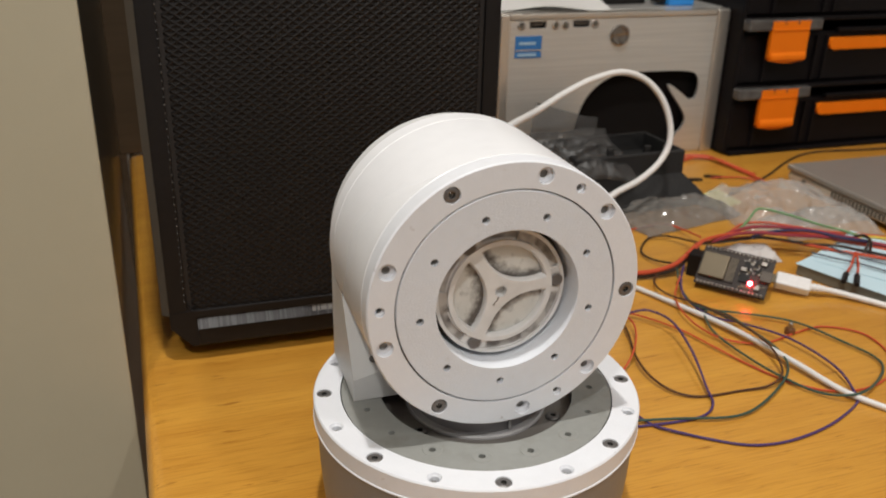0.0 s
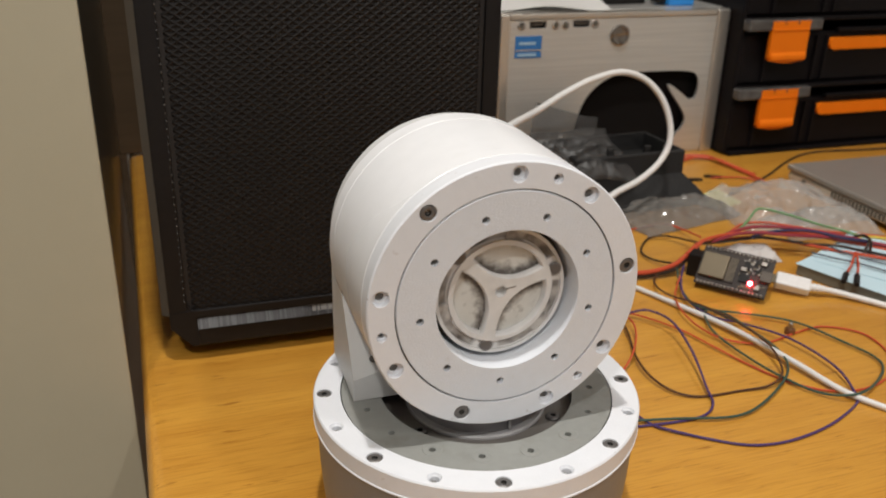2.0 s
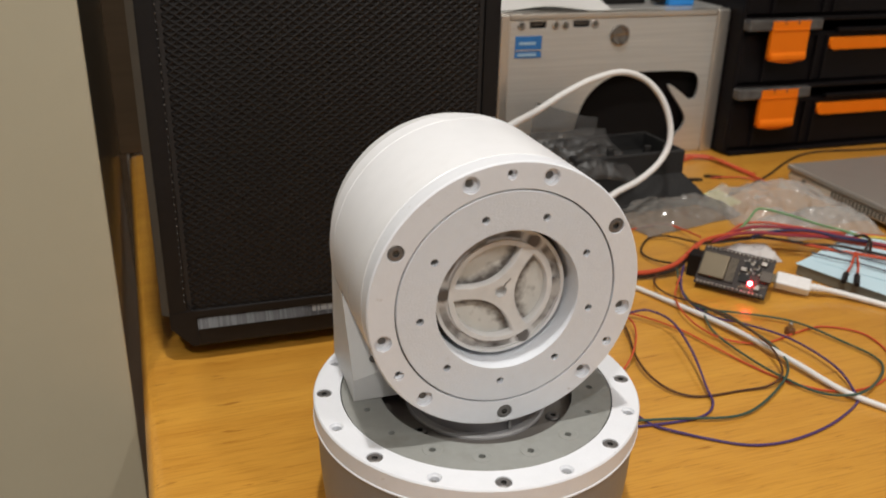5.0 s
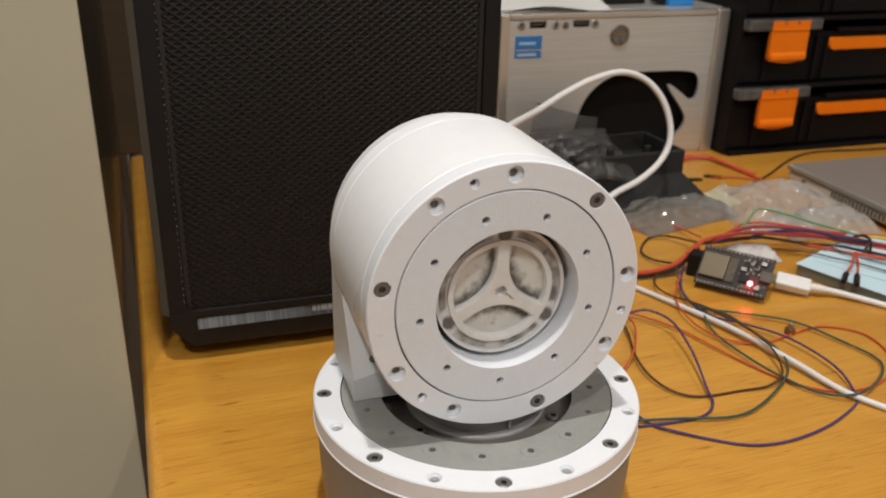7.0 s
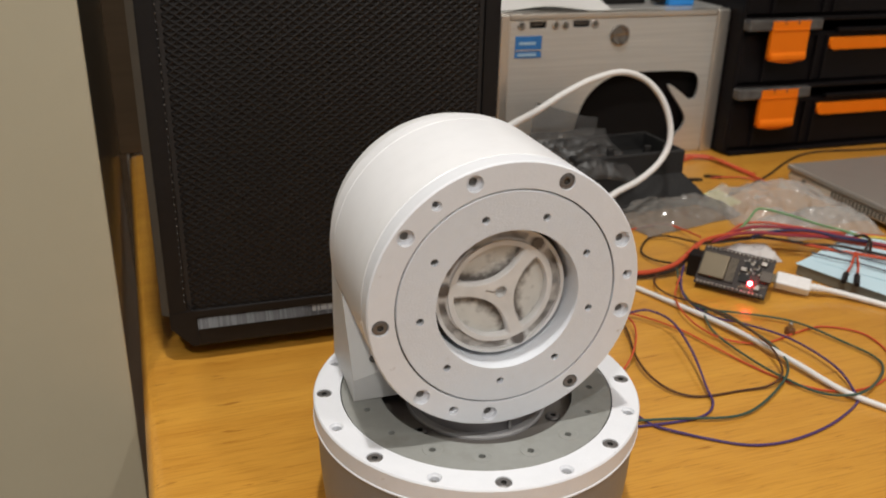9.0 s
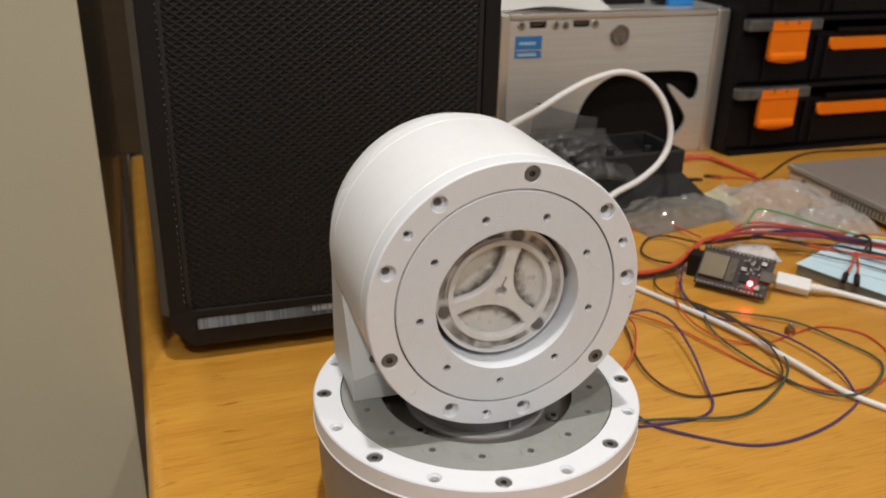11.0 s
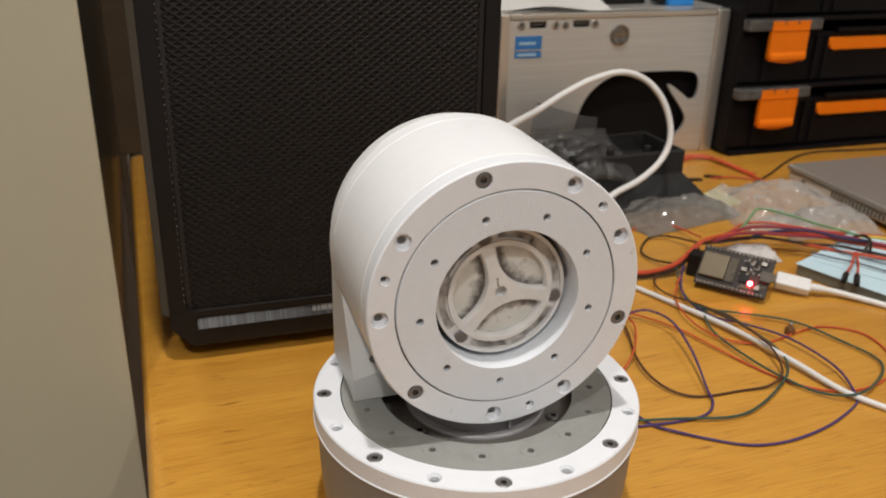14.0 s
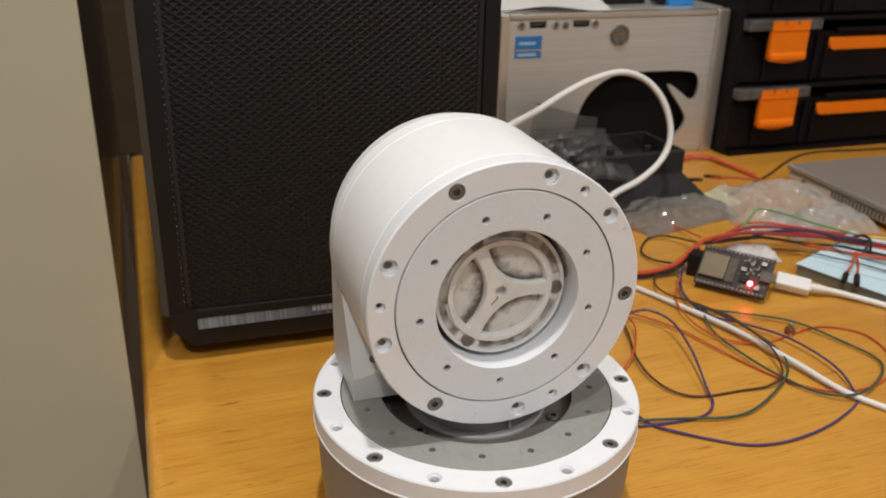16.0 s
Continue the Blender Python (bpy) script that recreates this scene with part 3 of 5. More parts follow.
def build_pc():
    pc = thing("desktop_computer", at(0, 0), "black desktop computer case with a perforated mesh front", "computer")
    h = 0.27
    part("body", boxed(-0.0136, 0.1764, 0.4500, 0.82, 0.0275, h, 0.0015), CASE_SIDE, pc, "dark steel case body")
    # front frame with chamfered edges
    part("frame_stile", prism([(-0.0097, 0.4375), (-0.0097, 0.4495), (-0.0006, 0.4495), (-0.0006, 0.4385)], 0.0306, h, "z"), BLACK, pc)
    part("edge_strip", prism([(-0.0099, 0.4374), (-0.01375, 0.4408), (-0.0139, 0.4494), (-0.0099, 0.4380)], 0.0290, h, "z"), EDGE, pc, "bare steel edge of the case")
    fill = [(-0.0006, 0.0271), (0.0085, 0.0271)] + [(0.0085 - 0.0085 * math.sin(math.pi * i / 16), 0.0356 - 0.0085 * math.cos(math.pi * i / 16)) for i in range(1, 9)]
    part("frame_rail", boxed(-0.0005, 0.1659, 0.4386, 0.4409, 0.0254, 0.0304, 0.0006), BLACK, pc)
    part("frame_corner", prism(fill, 0.4384, 0.4410), BLACK, pc)
    part("frame_stile", prism([(0.1740, 0.4375), (0.1768, 0.4495), (0.1660, 0.4495), (0.1660, 0.4385)], 0.0306, h, "z"), BLACK, pc)
    part("chin", prism([(0.4372, 0.0195), (0.4374, 0.0105), (0.4386, 0.0088), (0.4495, 0.0088), (0.4495, 0.0270), (0.4440, 0.0270)], 0.0044, 0.1622, "x"), BLACK, pc)
    part("chin_corner", prism([(-0.0097, 0.0305), (-0.0102, 0.0215), (0.0005, 0.0094), (0.0043, 0.0088), (0.0043, 0.0305)], 0.4378, 0.4495, "y"), BLACK, pc)
    part("chin_corner", prism([(0.1740, 0.0305), (0.1745, 0.0215), (0.1650, 0.0094), (0.1623, 0.0088), (0.1623, 0.0305)], 0.4378, 0.4495, "y"), BLACK, pc)
    part("gloss_strip", prism([(0.4366, 0.0198), (0.4376, 0.0194), (0.4408, 0.0247), (0.4400, 0.0251)], 0.0045, 0.1640, "x"), BLACK_GLOSS, pc, "grey glossy bevel catching the light")
    for i, (a, w) in enumerate(((0.0675, 0.0022), (0.0705, 0.0014), (0.0725, 0.0034), (0.0765, 0.0028), (0.0800, 0.0018), (0.0826, 0.0034), (0.0866, 0.0012))):
        part("badge_bar", prism([(0.4378, 0.0220), (0.4381, 0.0217), (0.4399, 0.0246), (0.4396, 0.0249)], a, a + w, "x"), BADGE, pc)
    # expanded sheet: one cell is a diamond frame
    bm_verts, bm_faces = [], []
    wide, row_h = 0.0056, 0.0020
    nx, nz = int(0.166 / wide), int((0.25 - 0.0275) / row_h)

    def bent(x, z, d):
        edge = min(x, 0.1656 - x)
        back = max(0.0, 0.0030 - edge) * 0.8
        return (x, 0.4398 + d + back, z)
    for r in range(nz):
        for c in range(nx):
            x = 0.0026 + c * wide + (wide / 2 if r % 2 else 0)
            z = 0.0292 + r * row_h
            if x > 0.1640:
                continue
            base = len(bm_verts)
            bm_verts += [bent(x + wide / 2 * u, z + row_h * v, -0.0003 * abs(u)) for u, v in ((1, 0), (0, 1), (-1, 0), (0, -1))]
            for scale, d in ((0.44, 0.0003), (0.38, 0.0008)):
                bm_verts += [bent(x + wide / 2 * scale * u, z + row_h * scale * v, d) for u, v in ((1, 0), (0, 1), (-1, 0), (0, -1))]
            for k in range(4):
                j = (k + 1) % 4
                bm_faces.append((base + k, base + j, base + 4 + j, base + 4 + k))
                bm_faces.append((base + 4 + k, base + 4 + j, base + 8 + j, base + 8 + k))
    me = bpy.data.meshes.new("mesh_front")
    me.from_pydata(bm_verts, [], bm_faces)
    me.materials.append(BLACK_MESH)
    grille = new("mesh_front", me)
    grille.parent = pc
    tagged(grille, "black perforated mesh sheet", kind="stuff")
    # small beads added for the glints on the folded edge of the sheet
    bm = bmesh.new()
    for r in range(54):
        bmesh.ops.create_icosphere(bm, subdivisions=1, radius=0.00050, matrix=Matrix.Translation((-0.0014 + 0.00002 * r, 0.4382, 0.0366 + 0.0040 * r)))
    shade(part("mesh_edge", bm, BEAD, pc, "row of pale beads added as the glints on the mesh edge"), 180)
    part("filter", boxed(-0.0004, 0.1658, 0.4407, 0.4440, 0.0292, 0.25), FILTER, pc)
    part("upper_front", boxed(-0.0004, 0.1658, 0.4390, 0.4490, 0.2512, h), BLACK, pc)
    for a in (0.006, 0.150):
        for b in (0.500, 0.79):
            shade(part("foot", lathe([(0, 0), (0.010, 0), (0.011, 0.002), (0.011, 0.0274), (0, 0.0274)], 24), BLACK, pc)).matrix_basis = pose(a + 0.006, b, 0)


build_pc()


# ---- small aluminium computer case ----
def build_alu_case():
    c = thing("aluminium_case", at(0, 0.7252, 0), "small brushed aluminium computer case", "computer case")
    x0, x1, top = 0.2882, 0.5245, 0.1412
    bm = bmesh.new()
    # front sheet in the x z plane, built flat and stood up: (x, z)
    cut = [(0.3659, 0.0060), (0.3672, 0.0259), (0.3749, 0.0584), (0.3910, 0.0749), (0.4109, 0.0836), (0.4503, 0.0841), (0.4911, 0.0829), (0.4985, 0.0770), (0.5010, 0.0686),
           (0.4997, 0.0563), (0.4938, 0.0532), (0.4860, 0.0585), (0.4683, 0.0712), (0.4655, 0.0686), (0.4838, 0.0469), (0.4906, 0.0363), (0.4888, 0.0266), (0.4803, 0.0184), (0.4770, 0.0060)]
    for _ in range(2):
        cut = [p for a, b in zip(cut, cut[1:] + cut[:1]) for p in ((0.75 * a[0] + 0.25 * b[0], 0.75 * a[1] + 0.25 * b[1]), (0.25 * a[0] + 0.75 * b[0], 0.25 * a[1] + 0.75 * b[1]))]
    ports = []

    def rect(x, z, w, hgt):
        return [(x, z), (x + w, z), (x + w, z + hgt), (x, z + hgt)]
    for px in (0.3165, 0.3595):
        ports.append(rect(px, 0.1275, 0.0165, 0.0062))
    loops = [[(x0 + 0.010, 0.004), (x1 - 0.014, 0.004), (x1 - 0.014, top - 0.006), (x0 + 0.010, top - 0.006)], cut] + ports
    holes = [(x, z, 14, [(0.0026, 0), (0.0024, 0.006)]) for x, z in ((0.3085, 0.1303), (0.3420, 0.1300), (0.3515, 0.1298), (0.3815, 0.1300))]
    outs = drilled(bm, loops, 0.0, holes)
    for o in outs:
        low = [bm.verts.new((v.co.x, v.co.y, -0.003)) for v in o]
        for i in range(len(o)):
            bm.faces.new((o[i], o[(i + 1) % len(o)], low[(i + 1) % len(o)], low[i]))
    front = part("front_plate", bm, ALU, c, "brushed aluminium front with cut-outs")
    front.matrix_basis = pose(0, 0, 0, 90)
    part("inside", boxed(x0 + 0.011, x1 - 0.015, 0.012, 0.016, 0.004, top - 0.008), BLACK_DEEP, c)
    for a, b in ((x0, x0 + 0.0098), (x1 - 0.0138, x1)):
        part("corner_post", boxed(a, b, -0.002, 0.012, 0.0, top - 0.0005, 0.0018, 3), ALU_EDGE, c)
    part("top_rail", boxed(x0 + 0.0101, x1 - 0.0141, -0.001, 0.012, top - 0.0058, top - 0.0005, 0.001), ALU_EDGE, c)
    part("bottom_rail", boxed(x0 + 0.0101, x1 - 0.0141, 0.0, 0.012, 0.0, 0.0039, 0.0008), ALU_EDGE, c)
    part("lid", boxed(x0, x1, 0.0125, 0.22, top - 0.003, top, 0.0008), ALU, c)
    part("side_sheet", boxed(x0 + 0.001, x0 + 0.003, 0.0125, 0.22, 0.002, top - 0.0035), ALU, c)
    part("side_sheet", boxed(x1 - 0.003, x1 - 0.001, 0.0125, 0.22, 0.002, top - 0.0035), ALU, c)
    b = shade(part("power_button", lathe([(0.0095, 0), (0.0095, 0.0022), (0.0083, 0.0030), (0.0068, 0.0026), (0.0066, 0.0016), (0.0060, 0.0014), (0.0, 0.0018)], 40), BUTTON, c, "round steel push button"))
    b.matrix_basis = pose(0.4075, -0.0001, 0.1195, 90)
    for px in (0.3165, 0.3595):
        part("port_tongue", boxed(px + 0.002, px + 0.0145, 0.0015, 0.006, 0.1298, 0.1315), VENT, c)
    for x, z in ((0.3085, 0.1303), (0.3420, 0.1300), (0.3515, 0.1298), (0.3815, 0.1300)):
        shade(part("jack_ring", lathe([(0.0025, 0.0), (0.0025, 0.0009), (0.0036, 0.0007), (0.0038, 0.0)], 20), CHROME, c)).matrix_basis = pose(x, -0.0002, z, 90)
    st = part("sticker", boxed(0.3033, 0.3292, -0.0006, -0.0001, 0.1015, 0.1212, 0.0002), STICKER, c, "blue square processor sticker")
    part("sticker_band", boxed(0.3040, 0.3285, -0.0009, -0.00065, 0.1080, 0.1092), ALU_EDGE, st)
    for z, a, w in ((0.1135, 0.307, 0.016), (0.1033, 0.306, 0.018)):
        part("sticker_bar", boxed(a, a + w, -0.0009, -0.00065, z, z + 0.0024), STICKER_PALE, st)


BUTTON = mat("dark_polished_steel", (0.36, 0.33, 0.30), 0.13, 1.0, spread=0.05)
STICKER = mat("blue_sticker", (0.03, 0.16, 0.42), 0.35, spread=0.2, scale=200)
STICKER_PALE = mat("pale_print", (0.35, 0.50, 0.62), 0.4)
build_alu_case()


# ---- drawer organiser ----
def build_organiser():
    o = thing("drawer_organiser", at(0, 0, 0), "black plastic drawer organiser with orange latches", "organiser")
    x0, x1, f = 0.5256, 0.86, 0.7050
    part("side", boxed(x0, x0 + 0.004, f, 0.95, 0.002, 0.30, 0.001), TRAY_BLACK, o)
    part("side", boxed(x1 - 0.004, x1, f, 0.95, 0.002, 0.30, 0.001), TRAY_BLACK, o)
    part("back", boxed(x0 + 0.0042, x1 - 0.0042, 0.945, 0.95, 0.002, 0.30), TRAY_BLACK, o)
    for k in range(4):
        zb = 0.004 + 0.0655 * k
        part("shelf", boxed(x0 + 0.0042, x1 - 0.0042, f - 0.004, 0.944, zb - 0.004, zb, 0.0008), TRAY_BLACK, o)
        bm = boxed(x0 + 0.0052, x1 - 0.0052, f + 0.002, f + 0.20, zb + 0.0015, zb + 0.050, 0.002)
        d = part("drawer", bm, TRAY_BLACK, o, "black drawer box")
        for rx in (0.030, 0.088, 0.100):
            part("rib", boxed(x0 + rx, x0 + rx + 0.003, f - 0.0012, f + 0.0018, zb + 0.003, zb + 0.046, 0.0006), TRAY_BLACK, d)
        part("lip", boxed(x0 + 0.11, x1 - 0.02, f - 0.004, f + 0.0018, zb + 0.050, zb + 0.054, 0.001), TRAY_BLACK, d)
        part("clear_lid", boxed(0.5265, 0.6100, f - 0.0105, f + 0.0015, zb + 0.0535, zb + 0.0645, 0.002), CLIP, o, "smoky clear lid edge")
        # latch with a rounded lower lip
        lb = zb + 0.0235
        pts = [(0.5520, lb + 0.0395), (0.5655, lb + 0.0395), (0.5655, lb + 0.0360), (0.5672, lb + 0.0360), (0.5672, lb + 0.0395),
               (0.5800, lb + 0.0395), (0.5800, lb + 0.0360), (0.5817, lb + 0.0360), (0.5817, lb + 0.0395), (0.5945, lb + 0.0395), (0.5945, lb + 0.0055)]
        pts += [(0.5932 - 0.0400 * i / 8, lb + 0.0025 - 0.0028 * math.sin(math.pi * i / 8)) for i in range(9)] + [(0.5520, lb + 0.0055)]
        bm = prism(pts, f - 0.0112, f - 0.0070)
        latch = part("latch", bm, ORANGE, o, "orange snap latch")
        bm = prism([(f - 0.0114, lb + 0.0015), (f - 0.0136, lb + 0.0030), (f - 0.0136, lb + 0.0075), (f - 0.0114, lb + 0.0110)], 0.5530, 0.5935, "x")
        bmesh.ops.bevel(bm, geom=bm.edges[:], offset=0.0006, segments=2, affect="EDGES")
        part("latch_lip", bm, ORANGE, latch)
        part("hinge_rib", boxed(0.5526, 0.5940, f - 0.0120, f - 0.0113, lb + 0.0305, lb + 0.0325, 0.0003), ORANGE, latch)
        # long orange handle bar with round ends
        zc, r = zb + 0.0385, 0.0056
        pts = [(0.6280 + r + r * math.cos(math.pi * (0.5 + i / 10)), zc + r * math.sin(math.pi * (0.5 + i / 10))) for i in range(11)]
        pts += [(0.79 + r * math.cos(math.pi * (-0.5 + i / 10)), zc + r * math.sin(math.pi * (-0.5 + i / 10))) for i in range(11)]
        bm = prism(pts, f - 0.0040, f + 0.0018, "y")
        part("handle", bm, ORANGE, o, "long orange handle bar")


TRAY_BLACK = mat("tray_black_plastic", (0.0062, 0.0050, 0.0056), 0.42, spec=0.14, spread=0.2, scale=200)
CLIP = mat("smoky_clear_plastic", (0.075, 0.070, 0.066), 0.22, spread=0.35, scale=120, big=60)
build_organiser()


# ---- laptop ----
def build_laptop():
    l = thing("laptop", at(0.5315, 0.3010, 0), "closed silver laptop with a vented side", "laptop")
    w, d = 0.32, 0.3165
    part("lower_shell", boxed(0.0015, w, 0.0, d - 0.001, 0.0040, 0.0125, 0.0025, 3), LAPTOP_SIDE, l)
    part("lid", boxed(0.0, w, 0.0, d, 0.0130, 0.0185, 0.0018, 3), LAPTOP, l, "silver lid")
    for k in range(20):
        y = d - 0.060 - 0.0042 * k
        part("vent_slot", boxed(0.0008, 0.0020, y, y + 0.0022, 0.0060, 0.0112), VENT, l)
    part("power_socket", boxed(0.0008, 0.0020, d - 0.026, d - 0.021, 0.0068, 0.0100), VENT, l)
    part("side_port", boxed(0.0008, 0.0020, d - 0.165, d - 0.152, 0.0062, 0.0105), VENT, l)
    for x in (0.02, w - 0.03):
        for y in (0.03, d - 0.02):
            part("rubber_foot", boxed(x, x + 0.012, y - 0.006, y + 0.006, 0.0, 0.0041, 0.001), BLACK, l)


build_laptop()


# ---- loose things on the desk ----
def plastic(name, colour, rough=0.4):
    return mat(name, colour, rough, spread=0.08, scale=400)


PURPLE = plastic("purple_insulation", (0.060, 0.032, 0.125))
TEAL = plastic("teal_insulation", (0.034, 0.072, 0.056))
RED = plastic("red_insulation", (0.50, 0.072, 0.028))
DARKRED = plastic("crimson_insulation", (0.26, 0.025, 0.040))
DARKW = plastic("black_insulation", (0.026, 0.015, 0.010))
BROWNW = plastic("brown_insulation", (0.075, 0.030, 0.012))
NAVY = plastic("navy_insulation", (0.022, 0.022, 0.075))
GREENW = plastic("green_insulation", (0.13, 0.27, 0.11))
YELLOWW = plastic("yellow_insulation", (0.62, 0.45, 0.05))
WHITEC = plastic("white_cable_skin", (0.70, 0.685, 0.67), 0.4)
GREYW = plastic("grey_insulation", (0.10, 0.11, 0.13))
PCB = mat("dark_circuit_board", (0.040, 0.030, 0.026), 0.5, spec=0.25, spread=0.6, scale=900)
SHIELD = mat("dull_metal_shield", (0.145, 0.115, 0.072), 0.45, 0.4, spread=0.12)
USB_METAL = mat("tarnished_socket", (0.075, 0.060, 0.048), 0.4, 0.5, spread=0.2)
TIN = mat("tinned_pins", (0.36, 0.33, 0.30), 0.35, 0.9)
LED = glowing("red_light", (1.0, 0.02, 0.03), 160.0)
LED_CORE = glowing("red_light_core", (1.0, 0.55, 0.60), 30.0)
NOTE = mat("pale_blue_paper", (0.50, 0.66, 0.73), 0.75, spread=0.04, scale=60)
NOTE_SIDE = mat("paper_block_side", (0.17, 0.165, 0.13), 0.8, spread=0.1, stretch=(1, 1, 60), scale=30)
YELLOW_PAPER = mat("yellow_paper", (0.72, 0.66, 0.30), 0.75, spread=0.04)
PAPER = mat("white_film_paper", (0.66, 0.65, 0.63), 0.45, spread=0.06)
BAG = film("clear_bag_film", (0.56, 0.545, 0.52), 0.15, 0.72)
BAG_DULL = film("dusty_bag_film", (0.26, 0.245, 0.225), 0.16, 0.55)
BAG_WHITE = film("milky_bag_film", (0.74, 0.71, 0.69), 0.2, 0.35)
BAG_GREY = film("grey_bag_film", (0.055, 0.052, 0.050), 0.46, 0.58, 0.15)
STAND = mat("black_printed_stand", (0.017, 0.0165, 0.0165), 0.62, spec=0.3, spread=0.7, scale=500, bump=0.3, bump_scale=1200)
BLUE = plastic("blue_plastic", (0.02, 0.22, 0.62))
COPPER = mat("copper_brown", (0.20, 0.09, 0.04), 0.35, 0.5)

